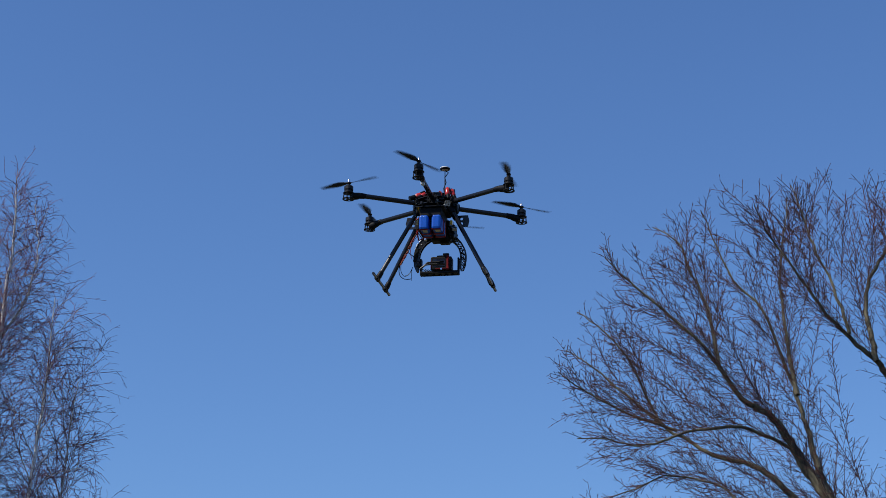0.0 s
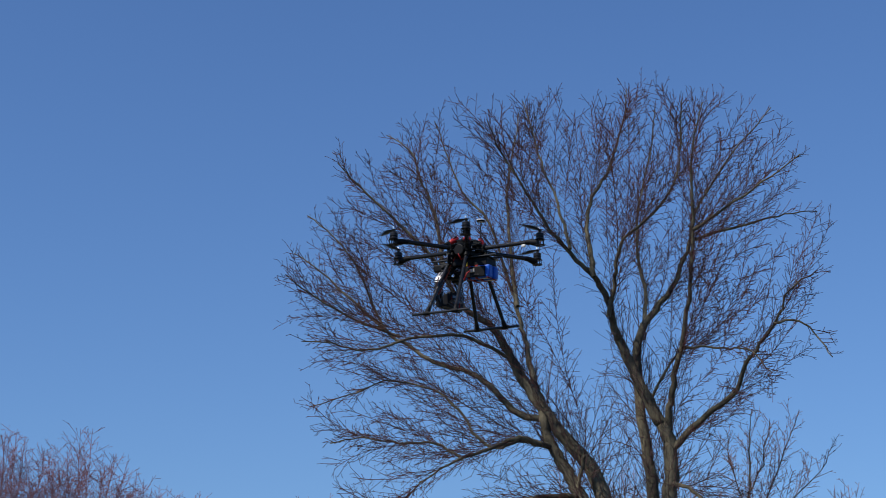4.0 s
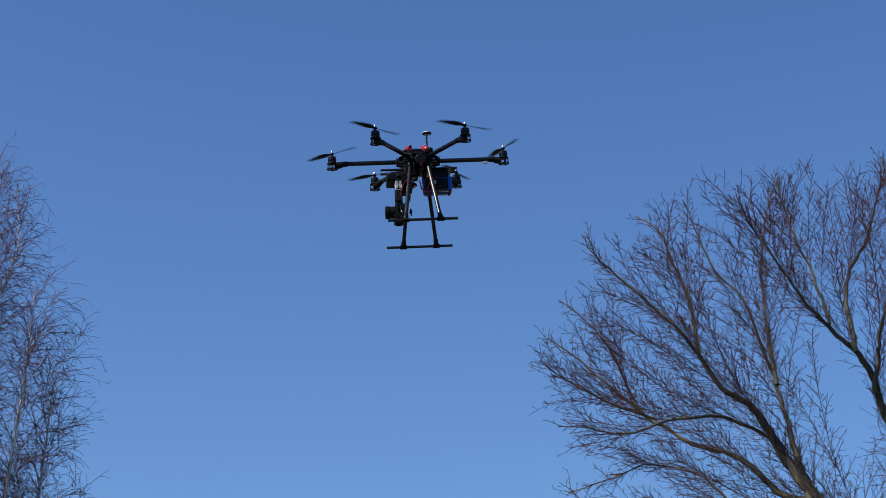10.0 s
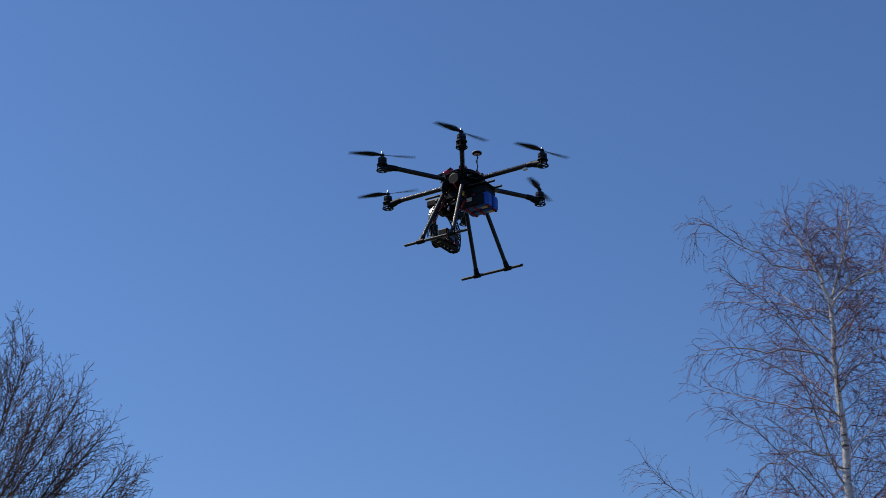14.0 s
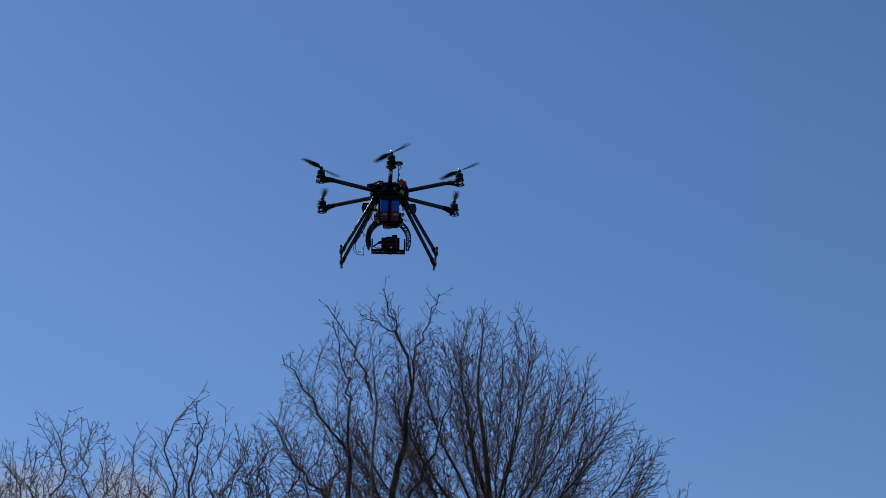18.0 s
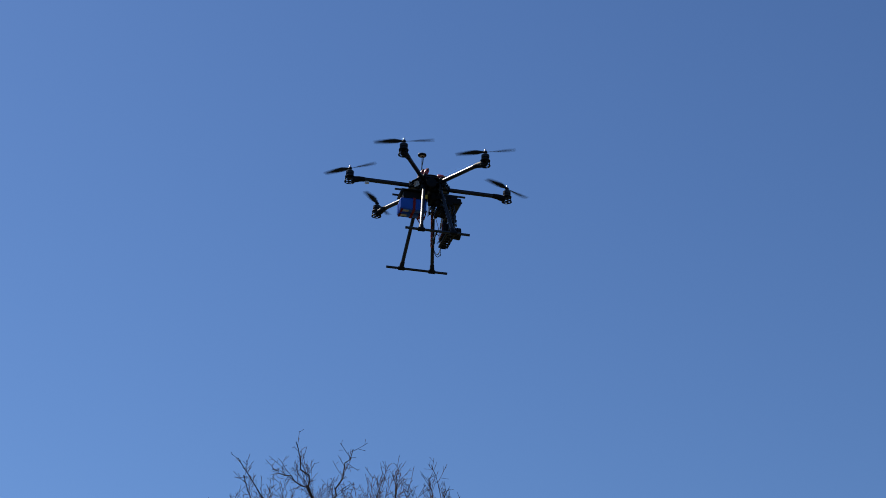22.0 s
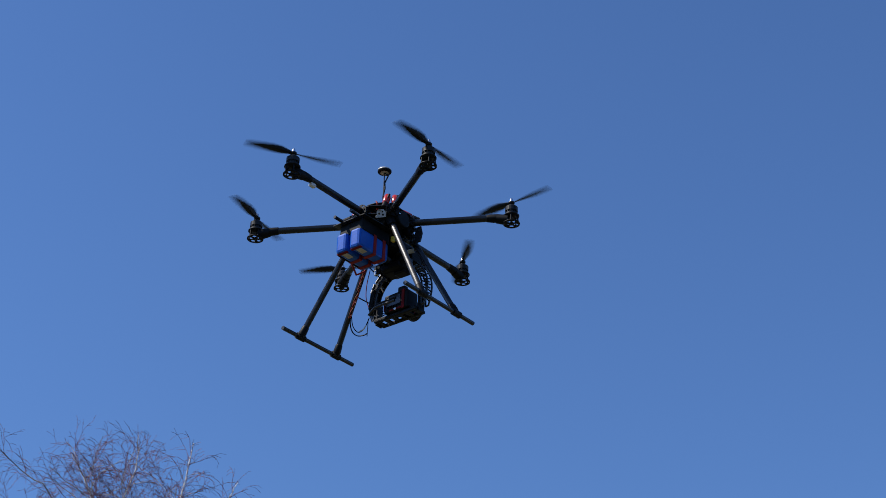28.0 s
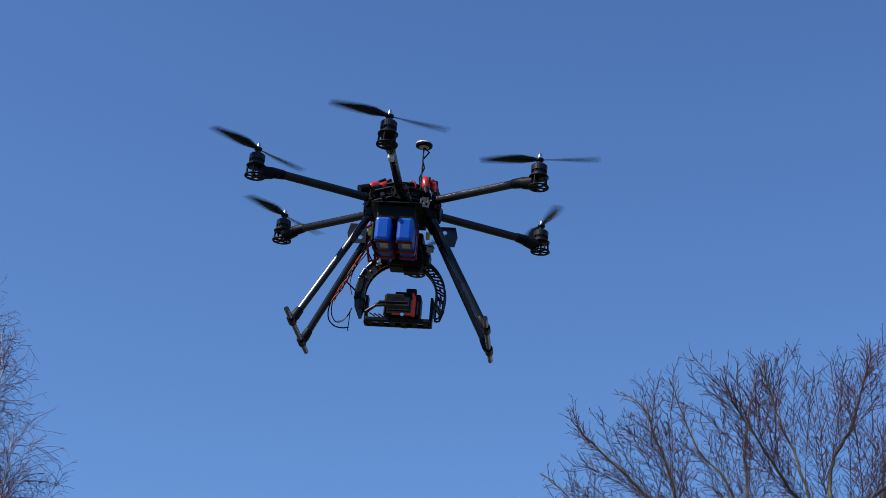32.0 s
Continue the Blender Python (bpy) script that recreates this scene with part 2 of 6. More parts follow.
class Build:
    """Collects simple solids into one mesh."""

    def __init__(self):
        self.v, self.f, self.i, self.mats = [], [], [], []

    def _slot(self, mat):
        if mat not in self.mats:
            self.mats.append(mat)
        return self.mats.index(mat)

    def add(self, verts, faces, mat):
        k, s = len(self.v), self._slot(mat)
        self.v += [tuple(p) for p in verts]
        self.f += [tuple(k + j for j in f) for f in faces]
        self.i += [s] * len(faces)
        return self

    def box(self, size, m, mat, bevel=0.0):
        bm = bmesh.new()
        bmesh.ops.create_cube(bm, size=1.0, matrix=Matrix.Diagonal((*size, 1)))
        if bevel:
            bmesh.ops.bevel(bm, geom=bm.edges[:], offset=bevel, segments=2, affect="EDGES", profile=0.5)
        return self.take(bm, m, mat)

    def take(self, bm, m, mat):
        bm.transform(m)
        bm.verts.index_update()
        self.add([v.co for v in bm.verts], [[v.index for v in f.verts] for f in bm.faces], mat)
        bm.free()
        return self

    def lathe(self, profile, m, mat, sides=20):
        """A body of revolution about z from (radius, height) pairs."""
        verts, faces = [], []
        for r, z in profile:
            for k in range(sides):
                a = math.tau * k / sides
                verts.append(m @ Vector((r * math.cos(a), r * math.sin(a), z)))
        for j in range(len(profile) - 1):
            for k in range(sides):
                a, b = j * sides + k, j * sides + (k + 1) % sides
                faces.append((a, b, b + sides, a + sides))
        return self.caps(verts, faces, sides, len(profile), mat)

    def caps(self, verts, faces, sides, rings, mat):
        """Closes both ends with discs that have rings of their own, so that the sides shade evenly."""
        n = len(verts)
        verts = verts + verts[:sides] + verts[(rings - 1) * sides:rings * sides]
        faces.append(tuple(range(n, n + sides))[::-1])
        faces.append(tuple(range(n + sides, n + 2 * sides)))
        return self.add(verts, faces, mat)

    def tube(self, pts, radius, mat, sides=10):
        pts = [Vector(p) for p in pts]
        rad = radius if isinstance(radius, (list, tuple)) else [radius] * len(pts)
        verts, faces = [], []
        side = None
        for j, p in enumerate(pts):
            t = (pts[min(j + 1, len(pts) - 1)] - pts[max(j - 1, 0)]).normalized()
            if side is None:
                side = t.orthogonal().normalized()
            side = (side - t * side.dot(t)).normalized()
            up = t.cross(side)
            for k in range(sides):
                a = math.tau * k / sides
                verts.append(p + (side * math.cos(a) + up * math.sin(a)) * rad[j])
        for j in range(len(pts) - 1):
            for k in range(sides):
                a, b = j * sides + k, j * sides + (k + 1) % sides
                faces.append((a, b, b + sides, a + sides))
        return self.caps(verts, faces, sides, len(pts), mat)

    def plate(self, outline, thick, m, mat, holes=()):
        """A flat plate from a 2D outline, with round holes cut through."""
        bm = bmesh.new()
        edges = []
        for loop in (outline, *holes):
            vs = [bm.verts.new((x, y, 0)) for x, y in loop]
            edges += [bm.edges.new((vs[k], vs[(k + 1) % len(vs)])) for k in range(len(vs))]
        fill = bmesh.ops.triangle_fill(bm, edges=edges, use_beauty=True)
        faces = [g for g in fill["geom"] if isinstance(g, bmesh.types.BMFace)]
        ext = bmesh.ops.extrude_face_region(bm, geom=faces)
        bmesh.ops.translate(bm, verts=[g for g in ext["geom"] if isinstance(g, bmesh.types.BMVert)], vec=(0, 0, thick))
        bmesh.ops.translate(bm, verts=bm.verts[:], vec=(0, 0, -thick / 2))
        bmesh.ops.recalc_face_normals(bm, faces=bm.faces[:])
        return self.take(bm, m, mat)

    def mesh(self, name, smooth=False):
        return mesh_of(name, self.v, self.f, self.mats, smooth, self.i)


def ring(r, n=12, x=0.0, y=0.0):
    return [(x + r * math.cos(math.tau * k / n), y + r * math.sin(math.tau * k / n)) for k in range(n)]


# ---- trees ----
def branch_mesh(name, branches, sides, mat):
    """Tapered tubes along many branches, in one mesh. Each branch: points (n x 3) and radii (n)."""
    groups = {}
    for pts, rad in branches:
        groups.setdefault(len(pts), []).append((pts, rad))
    verts, faces, k = [], [], 0
    ang = np.arange(sides) * (math.tau / sides)
    ca, sa = np.cos(ang)[None, None, :, None], np.sin(ang)[None, None, :, None]
    around = np.arange(sides)
    for n, alike in groups.items():
        pts, rad = np.array([p for p, _ in alike], float), np.array([r for _, r in alike], float)
        t = np.gradient(pts, axis=1)
        t /= np.linalg.norm(t, axis=2, keepdims=True) + 1e-9
        ref = np.where(np.abs(t[:, :1, 2:]) > 0.6, np.array([0.31, 0.87, 0.38]), np.array([0.1, 0.2, 0.97]))
        u = np.cross(t, np.broadcast_to(ref, t.shape))
        u /= np.linalg.norm(u, axis=2, keepdims=True) + 1e-9
        w = np.cross(t, u)
        verts.append((pts[:, :, None] + (u[:, :, None] * ca + w[:, :, None] * sa) * rad[:, :, None, None]).reshape(-1, 3))
        base = k + (np.arange(len(alike))[:, None] * n + np.arange(n - 1)[None]).reshape(-1, 1) * sides
        a, b = base + around, base + (around + 1) % sides
        faces.append(np.stack([a, b, b + sides, a + sides], -1).reshape(-1, 4))
        k += len(alike) * n * sides
    v, f = np.concatenate(verts), np.concatenate(faces)
    me = bpy.data.meshes.new(name)
    me.vertices.add(len(v))
    me.vertices.foreach_set("co", v.astype(np.float32).ravel())
    me.loops.add(f.size)
    me.loops.foreach_set("vertex_index", f.astype(np.int32).ravel())
    me.polygons.add(len(f))
    me.polygons.foreach_set("loop_start", np.arange(0, f.size, 4, dtype=np.int32))
    me.polygons.foreach_set("use_smooth", np.ones(len(f), dtype=bool))
    me.materials.append(mat)
    me.update(calc_edges=True)
    return me


def smooth_line(pts, per=4):
    """A rounded line through the points of a limb."""
    p = np.array(pts, float)
    ext = np.vstack([2 * p[0] - p[1], p, 2 * p[-1] - p[-2]])
    out = []
    for i in range(1, len(ext) - 2):
        for s in np.arange(per) / per:
            a, b, c, d = ext[i - 1:i + 3]
            out.append(0.5 * (2 * b + (c - a) * s + (2 * a - 5 * b + 4 * c - d) * s * s + (3 * b - a - 3 * c + d) * s ** 3))
    return np.array(out + [p[-1]])


def limb(rng, pts, r0, r1, wobble=0.03):
    line = smooth_line(pts)
    line[1:-1] += rng.normal(0, wobble, (len(line) - 2, 3))
    s = np.linspace(0, 1, len(line))
    return line, r0 + (r1 - r0) * s ** 0.8


def shoots(rng, parents, gap, angle, length, r0, r1, steps, wobble, rise, out, focus, first):
    """Side shoots along every parent branch: spaced by gap metres, leaving at the angle, bending up (rise) and away from the focus (out)."""
    made = []
    for pts, rad in parents:
        seg = np.linalg.norm(np.diff(pts, axis=0), axis=1)
        total = seg.sum()
        cum = np.concatenate([[0], np.cumsum(seg)])
        s = total * first + rng.random() * gap
        turn = rng.random() * math.tau
        while s < total * 0.985:
            i = min(int(np.searchsorted(cum, s)) - 1, len(pts) - 2)
            i = max(i, 0)
            u = (s - cum[i]) / max(seg[i], 1e-6)
            p = pts[i] + (pts[i + 1] - pts[i]) * u
            t = (pts[i + 1] - pts[i]) / max(seg[i], 1e-6)
            side = np.cross(t, (0.23, 0.61, 0.4) if abs(t[2]) > 0.8 else (0.0, 0.0, 1.0))
            side /= np.linalg.norm(side) + 1e-9
            other = np.cross(t, side)
            turn += 2.4 + rng.normal(0, 0.5)
            a = radians(max(8.0, rng.normal(*angle)))
            d = t * math.cos(a) + (side * math.cos(turn) + other * math.sin(turn)) * math.sin(a)
            o = p - focus
            d = d + out * o / (np.linalg.norm(o) + 1e-6)
            d = d / np.linalg.norm(d)
            size = rng.uniform(*length) * (1.0 - 0.45 * s / total)
            step = size / steps
            line = [p]
            q = p
            for _ in range(steps):
                d = d + rng.normal(0, wobble, 3)
                d[2] += rise
                d = d / np.linalg.norm(d)
                q = q + d * step
                line.append(q)
            r = min(r0, float(rad[i]) * 0.7)
            made.append((np.array(line), np.linspace(r, min(r1, r), len(line))))
            s += gap * rng.uniform(0.6, 1.4)
    return made


def crown_of(outline, centre, depth):
    """A crown from its outline across the view (x, z) and its depth: how far out of the crown's centre a point lies, 1 at the edge."""
    cx, cz = centre
    ang = np.array([math.atan2(z - cz, x - cx) for x, z in outline])
    far = np.array([math.hypot(x - cx, z - cz) for x, z in outline])
    order = np.argsort(ang)

    def share(p):
        x, z = p[:, 0] - cx, p[:, 2] - cz
        edge = np.interp(np.arctan2(z, x), ang[order], far[order], period=math.tau)
        return np.sqrt((x * x + z * z) / edge ** 2 + (p[:, 1] / depth) ** 2)
    return share


def goals_in(rng, share, box, gap, hollow=0.0, edge=1.0, ragged=0.05):
    """Loose even points inside a crown for its branches to reach; fewer in its hollow middle."""
    axes = [np.arange(lo, hi, gap) for lo, hi in box]
    g = np.stack(np.meshgrid(*axes, indexing="ij"), -1).reshape(-1, 3)
    g = g + rng.uniform(-0.5, 0.5, g.shape) * gap
    q = share(g) + rng.normal(0, ragged, len(g))
    wanted = np.clip((q - hollow) / 0.3, 0.1, 1.0) if hollow else np.ones(len(g))
    g = g[(q < edge) & (rng.random(len(g)) < wanted)]
    return g[rng.permutation(len(g))]


def spaced(line, radii, step):
    """The same limb with points at even steps."""
    s = np.concatenate([[0], np.cumsum(np.linalg.norm(np.diff(line, axis=0), axis=1))])
    at = np.linspace(0, s[-1], max(3, int(s[-1] / step) + 1))
    return np.stack([np.interp(at, s, line[:, k]) for k in range(3)], -1), np.interp(at, s, radii)


def colonise(rng, limbs, goals, step=0.22, kill=0.4, reach=4.0, up=0.1, stiff=0.6, jitter=0.08, r_tip=0.006, power=2.4, rounds=80, turn=0.8, out=0.0, focus=(0.0, 0.0, 0.0)):
    """Branches that grow step by step from the limbs towards the goals near them; a goal that is met falls away.
    A branch is as thick as the tips that it carries ask for."""
    P, T, floor, parent = [], [], [], []
    for line, radii in limbs:
        pts, rad = spaced(line, radii, step)
        tan = np.gradient(pts, axis=0)
        tan /= np.linalg.norm(tan, axis=1, keepdims=True) + 1e-9
        for k in range(len(pts)):
            parent.append(len(P) - 1 if k else -1)
            P.append(pts[k])
            T.append(tan[k])
            floor.append(rad[k])
    first = len(P)
    P, T = np.array(P), np.array(T)
    best, near = np.full(len(goals), 1e9), np.zeros(len(goals), int)
    alive = np.ones(len(goals), bool)

    def meet(new_p, new_t, start):
        d2 = (goals ** 2).sum(1)[:, None] + (new_p ** 2).sum(1)[None] - 2 * goals @ new_p.T
        d = np.sqrt(np.maximum(d2, 1e-8))
        ahead = (goals @ new_t.T - (new_p * new_t).sum(1)[None]) / d
        cost = d * (1 + turn * (1 - ahead))
        k = np.argmin(cost, axis=1)
        c = cost[np.arange(len(goals)), k]
        better = c < best
        best[better], near[better] = c[better], k[better] + start
        alive[d.min(1) < kill] = False

    meet(P, T, 0)
    heading = {}
    for _ in range(rounds):
        act = np.nonzero(alive & (best < reach))[0]
        if not len(act):
            break
        pull = goals[act] - P[near[act]]
        pull /= np.linalg.norm(pull, axis=1, keepdims=True) + 1e-9
        total = np.zeros((len(P), 3))
        np.add.at(total, near[act], pull)
        nodes = np.unique(near[act])
        d = total[nodes]
        d /= np.linalg.norm(d, axis=1, keepdims=True) + 1e-9
        away = P[nodes] - np.asarray(focus)
        away /= np.linalg.norm(away, axis=1, keepdims=True) + 1e-9
        d = d + stiff * T[nodes] + out * away + np.array([0, 0, up]) + rng.normal(0, jitter, d.shape)
        d /= np.linalg.norm(d, axis=1, keepdims=True) + 1e-9
        fresh = np.ones(len(nodes), bool)
        for k, n in enumerate(nodes):
            before = heading.setdefault(int(n), [])
            if len(before) > 2 or any(h @ d[k] > 0.95 for h in before):
                fresh[k] = False
                alive[act[near[act] == n]] = False
            else:
                before.append(d[k])
        nodes, d = nodes[fresh], d[fresh]
        if not len(nodes):
            continue
        start = len(P)
        parent += [int(n) for n in nodes]
        P, T = np.vstack([P, P[nodes] + d * step]), np.vstack([T, d])
        meet(P[start:], d, start)
    count = len(P)
    leaves, heir, most = np.zeros(count), np.full(count, -1), np.zeros(count)
    for k in range(count - 1, first - 1, -1):
        leaves[k] = max(leaves[k], 1)
        p = parent[k]
        leaves[p] += leaves[k]
        if leaves[k] > most[p] and p >= first:
            most[p], heir[p] = leaves[k], k
    radius = r_tip * np.maximum(leaves, 1) ** (1 / power)
    made = []
    for k in range(first, count):
        p = parent[k]
        if p >= first and heir[p] == k:
            continue
        line, rad, n = [P[p]], [min(radius[k], floor[p] if p < first else 9)], k
        while n >= 0:
            line.append(P[n])
            rad.append(min(radius[n], rad[-1]))
            n = heir[n]
        made.append((np.array(line), np.array(rad)))
    return made


def twigs(rng, parents, gap, angle, length, r0, r1, steps=3, rise=0.0, droop=0.0, bend=0.05, first=0.1, thin=9.0, bud=1.0, remain=0.0, out=0.0, focus=None):
    """Side twigs all along the branches that are thinner than thin: turned round their branch, rising or drooping, with a thicker bud at the tip."""
    base, tan, size, room, k0 = [], [], [], [], []
    for pts, rad in parents:
        seg = np.linalg.norm(np.diff(pts, axis=0), axis=1)
        cum = np.concatenate([[0], np.cumsum(seg)])
        total = cum[-1]
        s = np.arange(first * total + rng.random() * gap, total * 0.99, gap)
        if not len(s):
            continue
        s = np.clip(s + rng.uniform(-0.35, 0.35, len(s)) * gap, 0, total * 0.99)
        i = np.clip(np.searchsorted(cum, s) - 1, 0, len(seg) - 1)
        r = np.asarray(rad)[i]
        ok = r < thin
        s, i, r = s[ok], i[ok], r[ok]
        if not len(s):
            continue
        t = (pts[i + 1] - pts[i]) / (seg[i][:, None] + 1e-9)
        base.append(pts[i] + t * (s - cum[i])[:, None])
        tan.append(t)
        left = rng.uniform(length[0], length[1], len(s)) * (1 - 0.4 * s / total)
        size.append(np.minimum(left, remain * (total - s) + length[0]) if remain else left)
        room.append(r)
        k0.append(np.arange(len(s)) * 2.4 + rng.random() * math.tau)
    if not base:
        return []
    base, t, size, room = np.concatenate(base), np.concatenate(tan), np.concatenate(size), np.concatenate(room)
    turn = np.concatenate(k0) + rng.normal(0, 0.5, len(base))
    side = np.cross(t, np.where(np.abs(t[:, 2:]) > 0.8, np.array([0.23, 0.61, 0.4]), np.array([0.0, 0.0, 1.0])))
    side /= np.linalg.norm(side, axis=1, keepdims=True) + 1e-9
    other = np.cross(t, side)
    a = np.radians(np.maximum(8.0, rng.normal(angle[0], angle[1], len(base))))[:, None]
    d = t * np.cos(a) + (side * np.cos(turn)[:, None] + other * np.sin(turn)[:, None]) * np.sin(a)
    if out:
        o = base - focus
        d = d + out * o / (np.linalg.norm(o, axis=1, keepdims=True) + 1e-6)
    line = [base]
    for k in range(steps):
        d = d + rng.normal(0, bend, d.shape)
        d[:, 2] += rise - droop * (k + 1) / steps
        d /= np.linalg.norm(d, axis=1, keepdims=True) + 1e-9
        line.append(line[-1] + d * (size / steps)[:, None])
    line = np.stack(line, 1)
    start = np.minimum(r0, room * 0.8)
    f = np.linspace(0, 1, steps + 1)[None]
    rad = start[:, None] + (np.minimum(r1, start)[:, None] - start[:, None]) * f
    rad[:, -1] *= bud
    return list(zip(line, rad))


def ground_height(x, y):
    """The lawn falls away gently from the spot where the camera stands."""
    d = math.hypot(x, y)
    u = min(max((d - 4.0) / 14.0, 0.0), 1.0)
    return -1.2 * u * u * (3 - 2 * u)


def tree_root(name, yaw, dist, label, category="tree", group=""):
    """An empty at a tree's foot; its x runs across the view, its y away from the camera's spot, z is above eye-spot ground."""
    a = radians(yaw)
    x, y = -math.sin(a) * dist, math.cos(a) * dist
    root = new(name)
    root.matrix_basis = pose(x, y, ground_height(x, y), 0, 0, yaw)
    return tagged(root, label, category, group)


def tree_parts(root, stems, limbs, crowns, bark, twig):
    """Stems, limbs and crown meshes under a tree; heights are given above the camera's ground, so lower all by the fall of the ground."""
    z = -root.matrix_basis.translation.z
    for b in stems:
        part("trunk", branch_mesh("trunk", [b], 12, bark), root, at=pose(0, 0, z))
    for b in limbs:
        part("limb", branch_mesh("limb", [b], 8, bark), root, at=pose(0, 0, z))
    for branches, sides, *own in crowns:
        if not branches:
            continue
        ob = part("crown", branch_mesh("crown", branches, sides, own[0] if own else twig), root, at=pose(0, 0, z))
        ob["kind"] = "stuff"


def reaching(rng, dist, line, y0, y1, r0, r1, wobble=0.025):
    """A limb from its line across the view (x, z), which runs from the depth y0 to y1; scaled out from the eye with
    depth to fit the camera's view.
    """
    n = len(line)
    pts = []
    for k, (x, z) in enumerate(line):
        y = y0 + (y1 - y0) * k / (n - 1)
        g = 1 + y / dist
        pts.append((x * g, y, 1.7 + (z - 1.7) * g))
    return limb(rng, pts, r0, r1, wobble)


def broad_tree():
    """The great bare tree with two leaning stems and a wide fan of limbs."""
    rng = np.random.default_rng(5)
    D = 35.0
    root = tree_root("broad_tree", -16.67, D, "large bare spreading tree with two stems and grey-brown bark")

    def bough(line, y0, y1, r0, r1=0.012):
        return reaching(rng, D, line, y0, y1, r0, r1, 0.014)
    stems = [bough([(0.15, -1.2), (0.05, 0.4), (-0.12, 2.12), (-0.19, 3.0), (-0.31, 3.51), (-0.5, 4.01), (-0.68, 4.46), (-0.97, 4.85), (-1.35, 5.28), (-1.63, 5.67), (-1.99, 6.19), (-2.3, 6.72)], 0, 0, 0.25, 0.115),
             bough([(0.0, -1.2), (-0.1, 0.8), (-0.3, 2.38), (-0.51, 3.0), (-0.76, 3.51), (-1.03, 4.02), (-1.28, 4.53), (-1.55, 4.96), (-1.69, 5.37), (-1.75, 5.75)], -0.25, -0.05, 0.21, 0.10)]
    stems += [bough([(0.9, -1.2), (0.95, 0.4), (1.02, 2.11), (0.96, 2.99), (1.02, 3.74), (1.1, 4.25), (1.09, 4.82), (1.01, 5.27), (0.87, 5.5), (0.65, 5.92), (0.43, 6.41), (0.25, 6.83), (0.0, 7.4)], 0.2, 0.1, 0.23, 0.105),
              bough([(0.6, -1.2), (0.7, 0.6), (0.74, 2.36), (0.68, 3.5), (0.65, 4.25), (0.54, 5.0), (0.43, 6.05), (0.44, 7.1), (0.61, 7.68)], 0.5, 0.9, 0.19, 0.095)]
    limbs = []
    limbs += [bough([(-2.27, 6.67), (-2.57, 7.27), (-2.82, 7.66), (-3.11, 7.93), (-3.5, 8.2), (-3.98, 9.0), (-4.48, 9.68), (-5.15, 10.36), (-5.95, 11.18), (-6.48, 11.77)], 0, -1.6, 0.115),
              bough([(-3.96, 8.94), (-4.03, 9.8), (-4.23, 10.62), (-4.5, 11.3), (-4.76, 12.0), (-5.3, 12.4)], -0.9, 0.6, 0.055),
              bough([(-1.63, 5.67), (-1.81, 6.08), (-1.92, 6.47), (-2.01, 6.87), (-2.07, 7.32), (-2.16, 7.65), (-2.29, 8.2), (-2.52, 9.0), (-2.91, 10.2), (-3.51, 10.94), (-3.9, 12.0), (-4.15, 12.7)], 0.1, 2.2, 0.10),
              bough([(-2.26, 8.18), (-2.37, 9.1), (-2.42, 10.05), (-2.45, 11.0), (-2.25, 12.1), (-2.15, 12.8)], 0.8, 2.8, 0.06)]
    limbs += [bough([(-1.51, 5.56), (-2.27, 5.7), (-2.79, 6.23), (-3.17, 6.56), (-3.56, 6.76), (-4.21, 6.94), (-4.73, 7.3), (-5.32, 7.7), (-5.58, 8.23), (-6.05, 9.3), (-6.59, 9.98), (-7.2, 10.5)], 0, 1.6, 0.09),
              bough([(-5.32, 7.7), (-6.17, 8.48), (-6.84, 9.11), (-7.5, 9.6)], 0.9, 2.4, 0.042),
              bough([(-4.99, 7.54), (-6.03, 7.97), (-6.96, 8.52), (-7.7, 9.1)], 0.8, -0.3, 0.04),
              bough([(-2.4, 6.94), (-3.3, 7.43), (-3.82, 7.55), (-4.73, 7.49), (-5.38, 7.31), (-6.02, 7.25), (-6.68, 7.46), (-7.3, 7.5)], -0.1, -2.0, 0.05)]
    limbs += [bough([(-1.57, 4.95), (-1.87, 5.05), (-2.28, 5.16), (-2.79, 5.0), (-3.3, 4.82), (-4.07, 4.51), (-4.96, 3.8)], -0.1, -1.8, 0.085),
              bough([(-1.8, 5.0), (-2.3, 5.1), (-2.79, 4.94), (-3.24, 5.2), (-3.56, 5.72), (-4.08, 6.22), (-4.72, 6.45), (-5.37, 6.52), (-6.01, 6.27), (-7.1, 5.97)], 0.1, 1.5, 0.05),
              bough([(-3.56, 4.69), (-4.2, 5.09), (-4.97, 5.1), (-5.87, 5.24), (-6.6, 5.12)], -1.0, -0.6, 0.035),
              bough([(-0.95, 3.7), (-1.07, 3.83), (-1.52, 3.84), (-1.96, 3.81), (-2.28, 3.72), (-2.79, 3.29), (-3.43, 2.79), (-3.93, 2.61), (-4.69, 2.62), (-6.0, 2.7)], -0.3, -1.6, 0.085)]
    limbs += [bough([(-3.49, 2.82), (-4.06, 3.05), (-4.7, 3.31), (-5.34, 3.64), (-6.3, 3.78)], -0.9, 0.4, 0.035),
              bough([(0.02, 7.36), (-0.09, 7.75), (-0.25, 8.41), (-0.5, 8.82), (-0.89, 9.22), (-1.47, 9.97), (-1.99, 10.85), (-2.58, 11.88), (-2.91, 12.7)], 0.1, -2.2, 0.105),
              bough([(-0.5, 8.82), (-0.56, 9.48), (-0.62, 10.0), (-0.48, 10.7), (-0.15, 11.2), (0.13, 11.9), (0.34, 12.7), (0.4, 13.3)], -1.0, 0.2, 0.07),
              bough([(-1.02, 9.49), (-1.21, 10.3), (-1.59, 11.4), (-1.79, 12.2), (-2.05, 13.1)], -1.4, -0.2, 0.045)]
